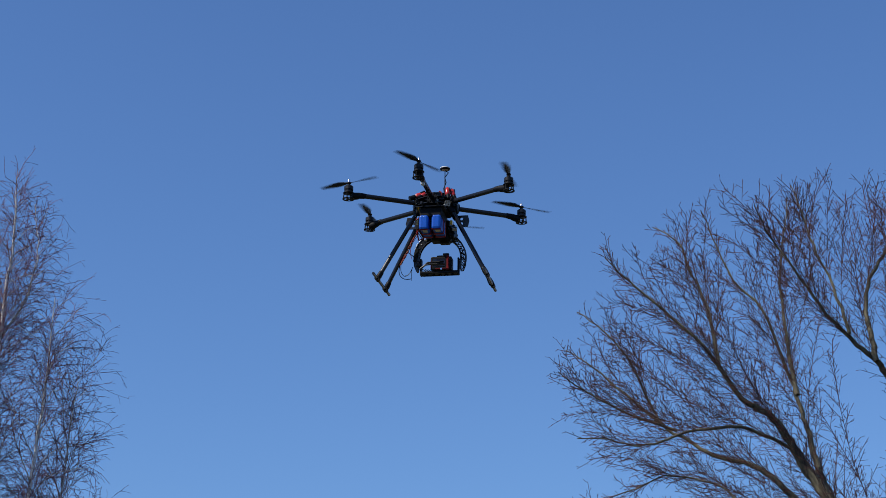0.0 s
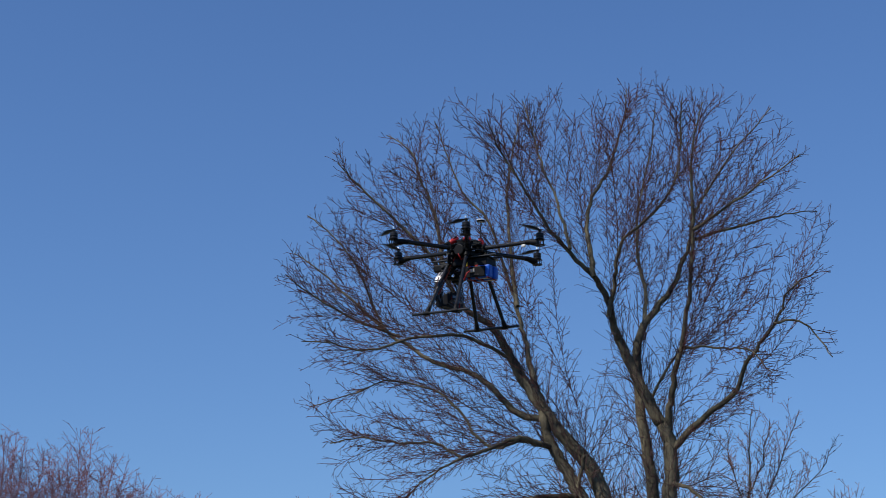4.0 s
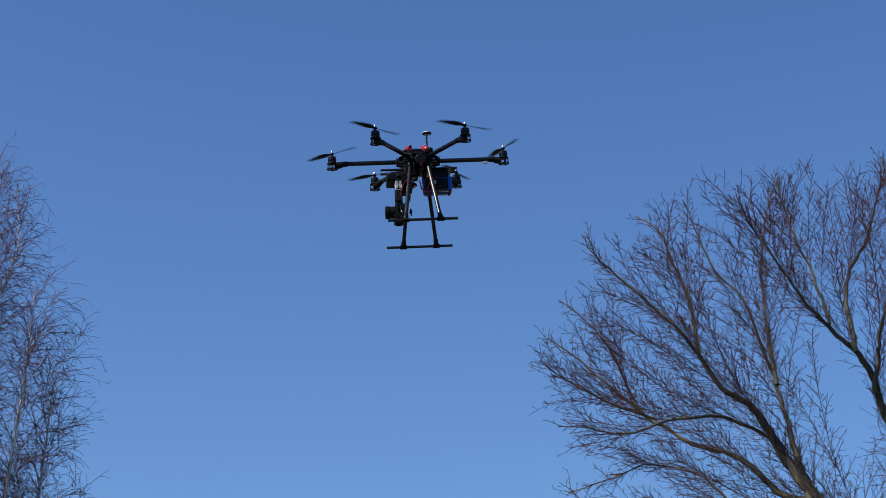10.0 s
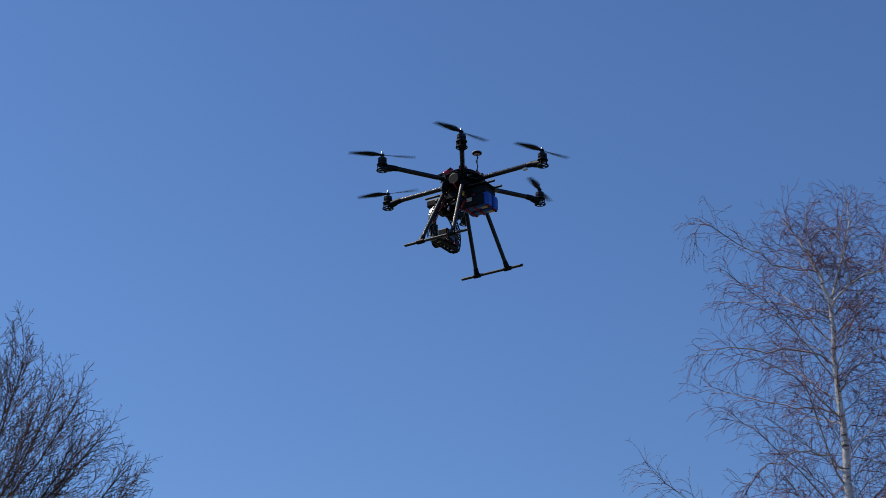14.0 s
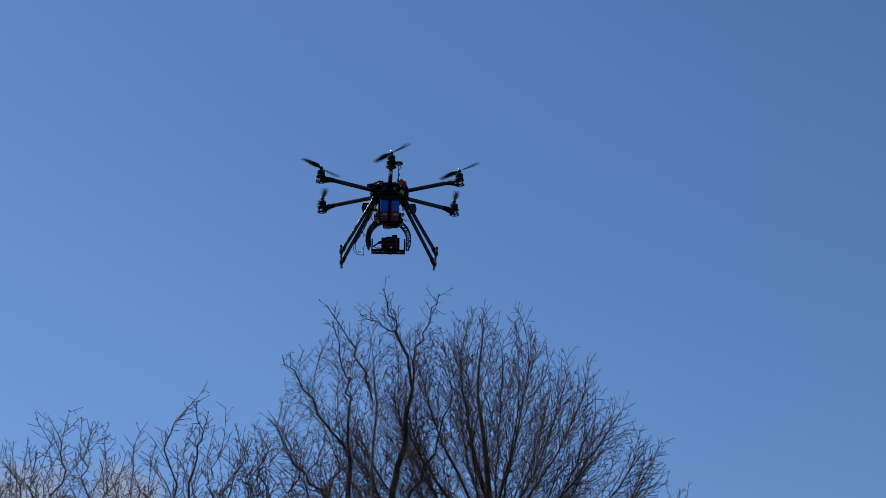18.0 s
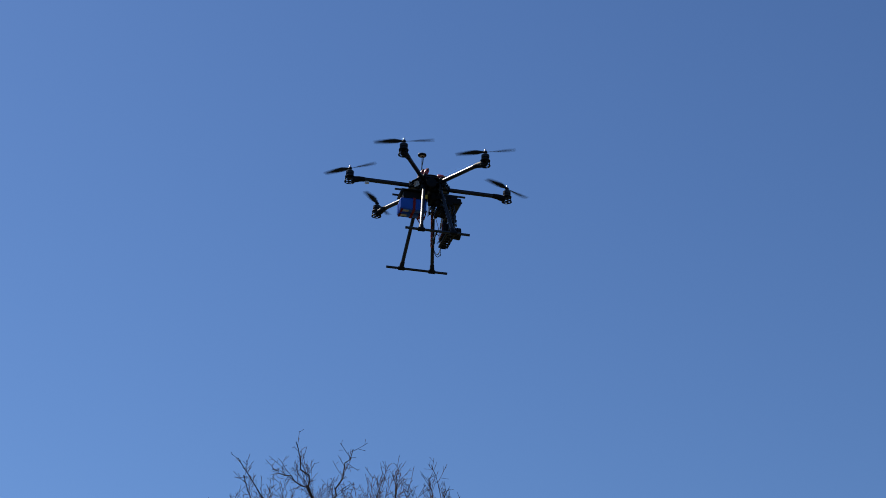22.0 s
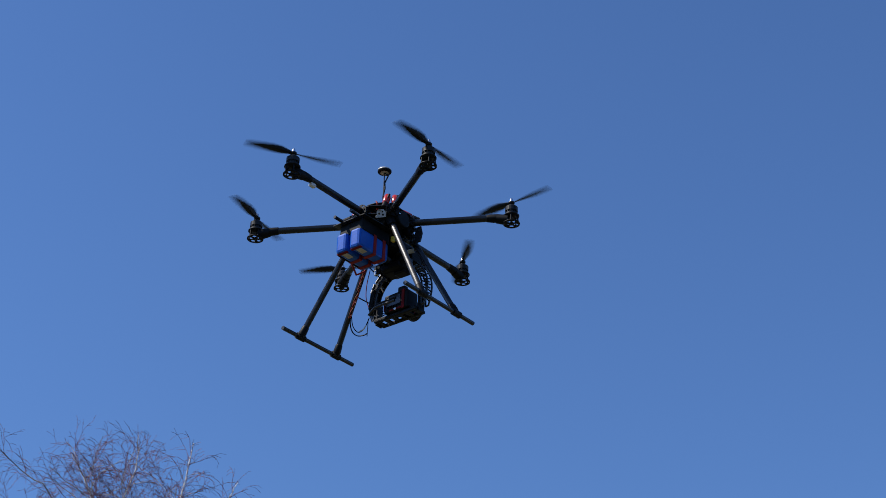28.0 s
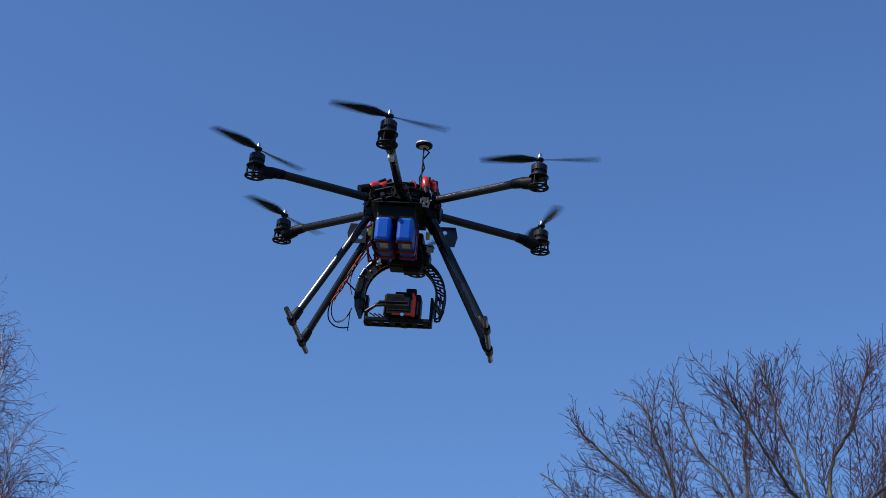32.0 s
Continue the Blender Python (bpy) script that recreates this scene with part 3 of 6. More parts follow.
    limbs += [bough([(-0.19, 7.89), (-0.05, 8.54), (0.02, 9.07), (0.22, 9.67), (0.89, 10.26), (1.43, 11.0), (1.58, 11.9), (1.67, 13.0)], -0.5, -2.2, 0.06),
              bough([(0.61, 7.68), (0.98, 8.13), (1.31, 8.59), (1.54, 9.12), (1.72, 9.58), (1.87, 10.25), (2.35, 11.05), (2.96, 11.86), (3.7, 12.7)], 0.9, 1.2, 0.085),
              bough([(0.61, 7.68), (0.66, 8.4), (0.54, 9.07), (0.52, 9.87), (0.66, 10.8), (0.92, 11.9), (1.05, 12.9)], 0.9, 2.8, 0.06),
              bough([(1.05, 5.2), (1.06, 5.59), (1.17, 6.04), (1.26, 6.62), (1.41, 7.08), (1.63, 8.25), (1.72, 9.18), (1.8, 10.1), (1.8, 11.2), (1.92, 12.1), (2.15, 12.9)], 0.2, -1.4, 0.10)]
    limbs += [bough([(1.15, 4.88), (1.69, 5.39), (2.15, 5.77), (2.61, 6.15), (2.82, 6.66), (3.09, 7.05), (3.42, 7.5), (3.69, 7.96), (3.9, 8.42), (4.5, 8.8)], 0.1, -1.8, 0.085),
              bough([(3.49, 7.63), (4.07, 7.66), (4.45, 7.29), (4.75, 6.83)], -1.3, -1.7, 0.03),
              bough([(1.45, 7.1), (1.93, 7.15), (2.51, 7.06), (2.96, 7.03), (3.39, 6.53)], -0.3, -1.8, 0.035),
              bough([(1.72, 9.58), (2.45, 9.81), (3.24, 10.0), (3.89, 10.15), (4.6, 10.18)], 1.1, 2.4, 0.045)]
    limbs += [bough([(1.8, 9.85), (2.59, 10.37), (3.39, 10.9), (4.3, 11.55)], -0.9, -1.9, 0.045),
              bough([(1.14, 4.1), (1.47, 3.99), (1.78, 3.67), (2.09, 3.35), (2.4, 3.22), (2.68, 3.03)], 0.0, -1.2, 0.05),
              bough([(-0.55, 2.86), (-1.02, 2.91), (-1.52, 2.92), (-1.78, 2.98), (-2.22, 3.15), (-2.54, 3.22)], -0.2, -0.7, 0.04),
              bough([(-1.0, 3.95), (-0.91, 4.4), (-0.82, 4.76)], -0.25, -0.4, 0.05, 0.04)]
    limbs += [bough([(0.66, 5.95), (0.95, 6.43), (1.16, 6.78), (1.4, 7.15), (1.75, 7.9)], 0.1, -0.4, 0.04),
              bough([(1.0, 2.36), (1.5, 2.38), (2.07, 2.45)], 0.1, 0.3, 0.03),
              bough([(2.07, 3.38), (2.27, 2.78), (2.48, 2.34), (2.6, 1.8)], -0.8, -1.1, 0.03),
              bough([(2.26, 3.26), (2.78, 2.96), (3.21, 2.52), (3.4, 2.0)], -0.9, -1.3, 0.03)]
    outline = [(-6.5, 2.6), (-6.7, 4.5), (-7.25, 5.9), (-7.65, 7.6), (-7.85, 9.3), (-7.2, 10.6), (-6.6, 11.6), (-5.4, 12.3), (-4.15, 12.95), (-2.6, 13.25), (-0.9, 13.3), (0.4, 13.5),
               (2.25, 13.15), (3.1, 12.85), (3.95, 12.3), (4.4, 11.5), (4.6, 10.2), (4.5, 8.8), (4.8, 7.6), (4.2, 6.8), (3.3, 5.8), (2.9, 3.4), (1.5, 2.6), (-2.0, 2.4)]
    share = crown_of(outline, (-1.3, 8.0), 4.6)
    focus = np.array([-0.4, 0.0, 4.6])
    goals = goals_in(rng, share, [(-8.2, 5.2), (-4.8, 4.8), (2.4, 14.2)], 0.52, 0.16, 0.92, 0.04)
    near_stems = (np.abs(goals[:, 0] - 0.2) < 1.4) & (goals[:, 2] < 5.0)
    thick = np.concatenate([p[r > 0.035] for p, r in stems + limbs])
    close = np.min(((goals[:, None, :] - thick[None]) ** 2).sum(2), axis=1) < 0.5 ** 2
    boughs = colonise(rng, limbs, goals[~near_stems & ~close & ((goals[:, 0] > -2.5) | (np.arange(len(goals)) % 6 > 0))], 0.26, 0.42, 8.0, 0.0, 2.3, 0.03, 0.0072, 2.9, 80, 2.8, 0.7, focus)
    one = twigs(rng, limbs + boughs, 0.125, (43, 8), (0.22, 0.9), 0.0088, 0.0066, 3, 0.02, 0.0, 0.02, 0.04, 0.024, 1.0, 0.0, 0.2, focus)
    two = twigs(rng, one + boughs, 0.15, (45, 10), (0.08, 0.28), 0.0072, 0.0064, 2, 0.03, 0.0, 0.03, 0.1, 0.012, 1.35)
    suckers = shoots(rng, stems, 0.095, (42, 14), (0.9, 3.0), 0.010, 0.0056, 8, 0.06, 0.16, 0.1, focus, 0.3)
    suckers += twigs(rng, suckers, 0.3, (36, 11), (0.15, 0.6), 0.0072, 0.0055, 3, 0.06)
    tangle = goals_in(rng, crown_of([(-3.4, 2.2), (-2.6, 4.6), (-1.0, 5.8), (0.2, 7.6), (1.6, 5.8), (2.6, 4.4), (3.2, 2.4), (2.2, -0.2), (-2.4, -0.2)], (0.0, 3.0), 2.4), [(-3.5, 3.3), (-2.4, 2.4), (0.2, 7.6)], 0.35, 0.0, 1.0, 0.1)
    sprouts = colonise(rng, stems + [limbs[8], limbs[11], *limbs[25:]], tangle, 0.22, 0.32, 3.0, 0.05, 1.0, 0.12, 0.0062, 2.9, 40, 1.2, 0.2, focus)
    suckers += sprouts + twigs(rng, sprouts, 0.17, (44, 14), (0.15, 0.6), 0.0066, 0.0054, 3, 0.05)
    tree_parts(root, stems, limbs, [([b for b in boughs if b[1][0] > 0.013], 5, BOUGH), ([b for b in boughs if b[1][0] <= 0.013], 3), (one, 3), (two, 3), (suckers, 3, DARK_TWIG)], BARK, TWIG)
    return root


def birch(name, yaw, dist, seed, stems, boughs, reach, label, group="", low=3.0, thick=1.0, dense=1.0, steep=0.0):
    """A bare birch: white stems, boughs that rise and arch over, and fine twigs that hang. reach: rows of height, reach to -x and reach to +x."""
    rng = np.random.default_rng(seed)
    root = tree_root(name, yaw, dist, label, "birch", group)
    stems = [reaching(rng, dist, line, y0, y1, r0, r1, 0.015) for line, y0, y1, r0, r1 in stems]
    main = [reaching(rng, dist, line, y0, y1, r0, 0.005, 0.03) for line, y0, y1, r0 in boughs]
    high, left, right = np.array(reach).T
    for pts, rad in stems:
        seg = np.linalg.norm(np.diff(pts, axis=0), axis=1)
        cum = np.concatenate([[0], np.cumsum(seg)])
        s, turn = rng.random() * 0.3, rng.random() * math.tau
        while s < cum[-1] * 0.98:
            i = min(int(np.searchsorted(cum, s, "right")) - 1, len(seg) - 1)
            p = pts[i] + (pts[i + 1] - pts[i]) * (s - cum[i]) / seg[i]
            turn += 2.4 + rng.normal(0, 0.4)
            s += rng.uniform(0.13, 0.30) / dense * (1.0 if rad[0] > 0.06 else 1.8)
            if p[2] < low:
                continue
            way = math.cos(turn)
            z_tip = p[2] + 0.6
            span = np.interp(z_tip, high, left if way < 0 else right)
            span = (span * abs(way) + 0.5 * (np.interp(z_tip, high, left) + np.interp(z_tip, high, right)) * (1 - abs(way))) * rng.uniform(0.45, 1.0)
            if span < 0.15:
                continue
            lift = radians(rng.uniform(34, 62) + steep)
            d = np.array([math.cos(turn) * math.cos(lift), math.sin(turn) * math.cos(lift), math.sin(lift)])
            line, q, steps = [p], p, 9
            for k in range(steps):
                d = d + rng.normal(0, 0.11, 3)
                d[2] -= 0.035 + 0.05 * k / steps
                d /= np.linalg.norm(d)
                q = q + d * span * 1.18 / steps
                line.append(q)
            r0 = min(float(rad[i]) * 0.6, 0.005 + 0.0052 * span)
            main.append((np.array(line), np.linspace(r0, min(0.005, r0), steps + 1)))
    one = twigs(rng, main + stems, 0.17, (42, 12), (0.35, 1.2), 0.0075 * thick, 0.0048 * thick, 6, 0.03, 0.08, 0.12, 0.12, 0.06, 1.0, 0.6)
    two = twigs(rng, one + main, 0.18, (42, 14), (0.25, 0.95), 0.0050 * thick, 0.0040 * thick, 5, 0.03, 0.34 - 0.02 * steep, 0.12, 0.15, 0.012)
    three = twigs(rng, two, 0.24, (36, 14), (0.1, 0.4), 0.0046 * thick, 0.004 * thick, 2, 0.0, 0.3, 0.12, 0.15, 9, 1.2)
    tree_parts(root, stems, [], [(main, 5, PALE_TWIG), (one, 3), (two, 3), (three, 3)], BIRCH, RED_TWIG)
    return root


def fan(rng, n, x0, width, top, foot=-1.2, r=0.09, fall=0.35):
    """Stems of a shrub that fan out from one foot."""
    lines = []
    for k in range(n):
        u = (k + 0.5) / n * 2 - 1
        x, y, z = x0 + u * width * rng.uniform(0.8, 1.1), rng.uniform(-1, 1) * width * 0.6, top * (1 - fall * u * u) * rng.uniform(0.88, 1.04)
        f = x0 + u * 0.35
        lines.append(([(f, 0, foot), (f + (x - f) * 0.25, y * 0.3, foot + (z - foot) * 0.4), (f + (x - f) * 0.6, y * 0.7, foot + (z - foot) * 0.72), (x, y, z)], r * rng.uniform(0.7, 1.1), 0.01))
    return lines


def grown_tree(name, yaw, dist, seed, stems, limbs, outline, centre, depth, label, bark, twig, gap=0.5, hollow=0.3, step=0.24, up=0.12, stiff=0.7, jitter=0.08, r_tip=0.0065, first=0.26, fine=0.19, spur=0.9, group="", power=2.4, turn=3.0, out=0.8, low=5.0, wide=38):
    """A bare tree whose crown is filled with branches that grow from its stems and limbs, with two orders of twigs on them."""
    rng = np.random.default_rng(seed)
    root = tree_root(name, yaw, dist, label, "tree", group)
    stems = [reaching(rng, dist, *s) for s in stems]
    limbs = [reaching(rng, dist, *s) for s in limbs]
    share = crown_of(outline, centre, depth)
    xs, zs = [p[0] for p in outline], [p[1] for p in outline]
    goals = goals_in(rng, share, [(min(xs) - 0.3, max(xs) + 0.3), (-depth, depth), (min(zs), max(zs) + 0.3)], gap, hollow, 0.95, 0.04)
    focus = np.array([centre[0], 0.0, centre[1] - low])
    grown = colonise(rng, stems + limbs, goals, step, gap * 0.8, 9.0, up, stiff, jitter, r_tip, power, 80, turn, out, focus)
    one = twigs(rng, limbs + grown, first, (wide, 10), (0.3 * spur, 1.0 * spur), r_tip * 1.2, r_tip * 0.9, 3, 0.02, 0.0, jitter * 0.5, 0.06, 0.04, 1.0, 0.0, 0.2 * out, focus)
    two = twigs(rng, one + grown, fine, (wide, 11), (0.1 * spur, 0.32 * spur), r_tip, r_tip * 0.85, 2, 0.03, 0.0, jitter * 0.6, 0.12, 0.012, 1.3)
    tree_parts(root, stems, limbs, [([b for b in grown if b[1][0] > 0.014], 4, bark), ([b for b in grown if b[1][0] <= 0.014] + one, 3), (two, 3)], bark, twig)
    return root


def round_tree():
    """A bare tree with a dense, even dome of rising limbs."""
    rng = np.random.default_rng(21)
    trunk = ([(0.3, -1.2), (0.3, 2.0), (0.3, 5.5), (0.25, 8.0), (0.1, 9.8), (-0.15, 11.5), (-0.05, 13.4)], 0, 0, 0.2, 0.015)
    limbs = []
    count = 34
    for k in range(count):
        # limbs leave the trunk one above the other, fan out all round and bend upward to the dome
        rise = 0.10 + 0.88 * (k + 0.5) / count
        turn = 2.4 * k
        flat = math.sqrt(1 - rise * rise)
        x, y, z = 0.2 + 4.3 * flat * math.cos(turn), 3.8 * flat * math.sin(turn), 8.0 + 4.9 * rise
        foot = 4.2 + 4.6 * rise + rng.uniform(-0.5, 0.4)
        dx, dz = x - 0.25, z - foot
        limbs.append(([(0.25, foot), (0.25 + dx * 0.3, foot + dz * 0.22), (0.25 + dx * 0.66, foot + dz * 0.55), (x, z)], 0.0, y, 0.055 * rng.uniform(0.75, 1.15), 0.012, 0.02))
    outline = [(5.15, 7.0), (5.05, 9.0), (4.85, 9.8), (4.45, 10.4), (4.0, 10.8), (3.5, 11.3), (3.0, 12.0), (2.3, 12.4), (1.8, 13.0), (1.5, 13.4), (0.7, 13.8), (0.0, 13.95), (-0.9, 13.5), (-1.45, 12.9),
               (-2.2, 12.0), (-3.2, 11.0), (-4.2, 9.6), (-4.8, 8.0), (-4.6, 6.0), (-2.5, 4.5), (2.5, 4.4), (4.6, 5.4)]
    grown_tree("round_tree", 58.63, 38.0, 21, [trunk], limbs, outline, (0.2, 8.2), 4.6, "bare round-crowned tree with many dark stems", DARK_BARK, DARK_TWIG, 0.43, 0.0, 0.28, 0.0, 1.9, 0.04, 0.0070, 0.145, 0.16, 0.75, power=2.9, turn=2.6, out=0.9, low=2.6, wide=45)


def tall_tree():
    """An open crooked crown above a dense lower mass, on one dark and two pale stems."""
    stems = [([(0.1, -1.2), (0.2, 3.0), (0.3, 7.0), (0.37, 8.43), (0.56, 9.53), (0.72, 10.63), (0.79, 11.19)], 0, 0, 0.13, 0.045),
             ([(-0.1, -1.2), (-0.05, 4.0), (-0.05, 8.4), (-0.1, 9.5), (-0.11, 11.15), (-0.2, 12.0)], 0.4, 0.5, 0.08, 0.012),
             ([(-0.4, -1.2), (-0.5, 4.0), (-0.6, 8.0), (-0.63, 9.48)], -0.3, -0.3, 0.10, 0.05)]
    limbs = [([(0.79, 11.19), (0.6, 12.0), (0.37, 12.58), (0.14, 13.1), (-0.03, 13.7)], 0, -0.3, 0.04, 0.01, 0.05),
             ([(0.79, 11.19), (0.8, 12.03), (1.05, 12.75), (1.36, 13.6)], 0, 0.4, 0.035, 0.01, 0.05),
             ([(0.48, 12.3), (-0.12, 12.84), (-0.54, 12.97)], -0.1, -0.5, 0.02, 0.009, 0.05),
             ([(-0.63, 9.48), (-0.7, 10.84), (-0.88, 11.67), (-1.22, 12.79)], -0.3, 0.3, 0.04, 0.01, 0.05),
             ([(-0.63, 9.48), (-1.21, 10.27), (-1.79, 11.07), (-2.36, 11.88)], -0.3, -0.6, 0.04, 0.01, 0.05),
             ([(-0.17, 10.87), (-0.48, 11.69), (-0.78, 12.24), (-1.38, 13.2)], 0.4, 1.0, 0.03, 0.01, 0.05),
             ([(-0.6, 7.5), (-1.3, 8.6), (-2.0, 9.4), (-2.6, 10.3)], -0.3, 0.6, 0.045, 0.01, 0.05),
             ([(0.3, 7.5), (1.0, 9.0), (1.5, 10.2), (1.7, 11.4)], 0, -0.9, 0.045, 0.01, 0.05)]
    outline = [(2.0, 9.0), (1.9, 11.0), (1.7, 12.4), (1.4, 13.6), (0.6, 12.9), (0.0, 13.7), (-0.7, 12.9), (-1.3, 13.1), (-1.5, 12.3), (-2.2, 11.7), (-2.4, 10.5), (-2.9, 9.0), (-2.6, 7.0), (-1.0, 5.5), (1.0, 5.5), (2.0, 7.0)]
    root = grown_tree("tall_tree", 62.62, 36.0, 22, stems, limbs, outline, (-0.4, 9.0), 2.2, "tall bare tree with crooked open branches", DARK_BARK, DARK_TWIG, 0.40, 0.0, 0.24, 0.04, 1.4, 0.09, 0.0062, 0.15, 0.155, 0.75, power=3.0, turn=2.2, out=0.6, wide=52)
    pale = [ob for ob in root.children if ob.name.startswith("trunk")][1]
    pale.data.materials[0] = PALE_BARK
    pale["label"] = "pale grey slender stem"


def zigzag(rng, n, width, top):
    """Crooked stems that fan out from one foot: lines across the view, depth and thickness."""
    rows = []
    for k in range(n):
        u = (k + 0.5) / n * 2 - 1
        x, z = u * width * rng.uniform(0.8, 1.05), top * (0.96 - 0.12 * u * u) * rng.uniform(0.88, 1.0)
        line = [(u * 0.3, -1.2)]
        for j, s in enumerate((0.25, 0.45, 0.6, 0.72, 0.84, 0.93, 1.0)):
            line.append((u * 0.3 + (x - u * 0.3) * s ** 1.2 + (0.22 if (j + k) % 2 else -0.22) * rng.uniform(0.3, 1.0), -1.2 + (z + 1.2) * s))
        rows.append((line, rng.uniform(-1, 1) * width * 0.7, 0.07 * rng.uniform(0.7, 1.1)))
    return rows


broad_tree()
birch("birch_tree", 25.9, 30.0, 11,
      [([(-0.15, -1.2), (-0.1, 2.0), (-0.08, 5.0), (-0.1, 7.74), (-0.13, 8.65), (-0.17, 9.8), (-0.26, 10.98), (-0.29, 12.13), (-0.51, 12.94), (-0.73, 13.44), (-1.13, 14.1)], 0, 0, 0.14, 0.01),
       ([(-0.29, 12.13), (-0.23, 12.43), (-0.03, 13.17), (0.16, 13.93), (0.12, 14.7)], 0, 0.4, 0.04, 0.007),
       ([(-0.29, 12.13), (-0.11, 12.43), (0.31, 12.79), (0.83, 12.96), (1.25, 13.33)], 0, -0.5, 0.034, 0.006)],
      [([(-0.26, 10.98), (-0.82, 11.29), (-1.74, 11.31), (-2.5, 11.42), (-3.1, 11.2)], 0, -0.3, 0.026),
       ([(-0.17, 9.92), (-0.73, 10.16), (-1.18, 10.17), (-1.86, 10.36), (-2.77, 10.56)], 0, 0.4, 0.026),
       ([(-0.14, 8.88), (-0.63, 9.23), (-1.08, 9.24), (-1.75, 8.91), (-2.2, 8.35)], 0, -0.5, 0.024),
       ([(-0.29, 11.95), (-0.81, 12.2), (-1.5, 12.34), (-2.44, 12.37)], 0, 0.3, 0.02),
       ([(-0.1, 5.6), (-0.6, 6.4), (-1.22, 6.9), (-1.76, 7.23), (-2.42, 7.68), (-3.1, 8.3), (-4.0, 9.13)], 0, 0.5, 0.04),
       ([(-0.51, 12.94), (-1.2, 13.1), (-2.0, 13.6), (-2.75, 14.1), (-2.95, 13.6)], 0, -0.4, 0.018),
       ([(-0.1, 7.8), (0.5, 8.5), (0.9, 9.3), (1.2, 9.8)], 0, -0.5, 0.022),
       ([(-0.22, 10.4), (0.2, 11.0), (0.7, 11.3), (1.1, 11.2)], 0, -0.6, 0.02)],
      [(3.0, 2.2, 2.2), (6.0, 3.2, 2.0), (8.0, 3.3, 1.8), (10.5, 3.0, 1.6), (12.0, 2.6, 1.3), (13.5, 1.7, 0.9), (14.6, 0.7, 0.6), (15.3, 0.15, 0.15)],
      "tall bare birch with a white trunk beside two thinner birches", "birch clump", dense=1.45, thick=0.88)
birch("birch_tree", 23.9, 30.6, 12,
      [([(0.1, -1.2), (0.1, 3.0), (0.05, 7.83), (-0.02, 9.0), (-0.1, 9.94), (-0.15, 11.13), (-0.15, 12.36), (-0.04, 13.11), (0.1, 13.87), (0.21, 14.9)], 0, 0, 0.11, 0.008)], [],
      [(3.0, 1.5, 1.5), (7.0, 1.9, 1.9), (10.0, 1.6, 1.6), (12.5, 1.2, 1.1), (14.0, 0.8, 0.7), (15.3, 0.15, 0.2)], "slim bare birch with white bark in a clump of three", "birch clump", thick=0.9, dense=0.85)
birch("birch_tree", 22.6, 29.6, 13,
      [([(0.0, -1.2), (0.0, 3.0), (0.0, 7.62), (-0.03, 8.52), (-0.02, 9.64), (0.02, 10.79), (0.09, 11.5), (0.17, 12.21), (0.33, 13.18), (0.5, 13.7)], 0, 0, 0.095, 0.007)],
      [([(-0.04, 8.74), (0.42, 9.17), (0.96, 9.21), (1.5, 9.47), (1.9, 9.3)], 0, -0.3, 0.022), ([(0.03, 10.33), (0.49, 10.66), (1.06, 10.87), (1.5, 11.15)], 0, 0.3, 0.018)],
      [(3.0, 1.5, 1.6), (7.0, 1.5, 1.9), (9.5, 1.2, 1.7), (11.5, 0.9, 1.2), (13.0, 0.6, 0.8), (14.0, 0.15, 0.2)], "thin bare birch with white bark in a clump of three", "birch clump", thick=0.9, dense=0.85)
birch("birch_tree", 16.4, 32.0, 14,
      [([(-0.3, -1.2), (-0.25, 3.0), (-0.15, 6.0), (-0.08, 7.97), (0.0, 8.92), (0.09, 10.1), (0.14, 10.71), (0.14, 11.7), (0.13, 12.5)], 0, 0, 0.10, 0.007),
       ([(-0.14, 7.9), (-0.08, 8.69), (0.31, 9.37), (0.54, 10.07), (0.66, 10.79), (0.53, 11.8)], 0, 0.3, 0.045, 0.007),
       ([(-1.2, -1.2), (-1.15, 4.0), (-1.1, 8.02), (-1.06, 8.98), (-1.03, 9.69), (-0.87, 10.65), (-0.72, 11.5)], 0.3, 0.3, 0.075, 0.007),
       ([(0.3, -1.2), (0.6, 3.0), (0.8, 6.0), (0.95, 7.8), (1.0, 8.8), (1.05, 9.8)], -0.3, -0.4, 0.06, 0.007),
       ([(0.5, -1.2), (0.9, 2.0), (1.3, 5.0), (1.5, 7.0), (1.6, 8.2)], 0.4, 0.7, 0.05, 0.006),
       ([(-0.8, -1.2), (-1.3, 2.5), (-1.7, 5.5), (-1.9, 7.5), (-2.0, 8.8)], -0.4, -0.6, 0.05, 0.006)],
      [([(-1.1, 7.4), (-1.5, 8.1), (-2.1, 8.9), (-2.5, 9.5)], 0.3, 0.0, 0.02)],
      [(3.0, 1.8, 1.4), (7.0, 1.6, 1.35), (8.8, 1.3, 1.05), (10.5, 0.9, 0.75), (12.0, 0.4, 0.45), (13.0, 0.12, 0.12)], "bare young birch with several pale stems", dense=1.9, steep=10)
rr = np.random.default_rng(3)
round_tree()
tall_tree()
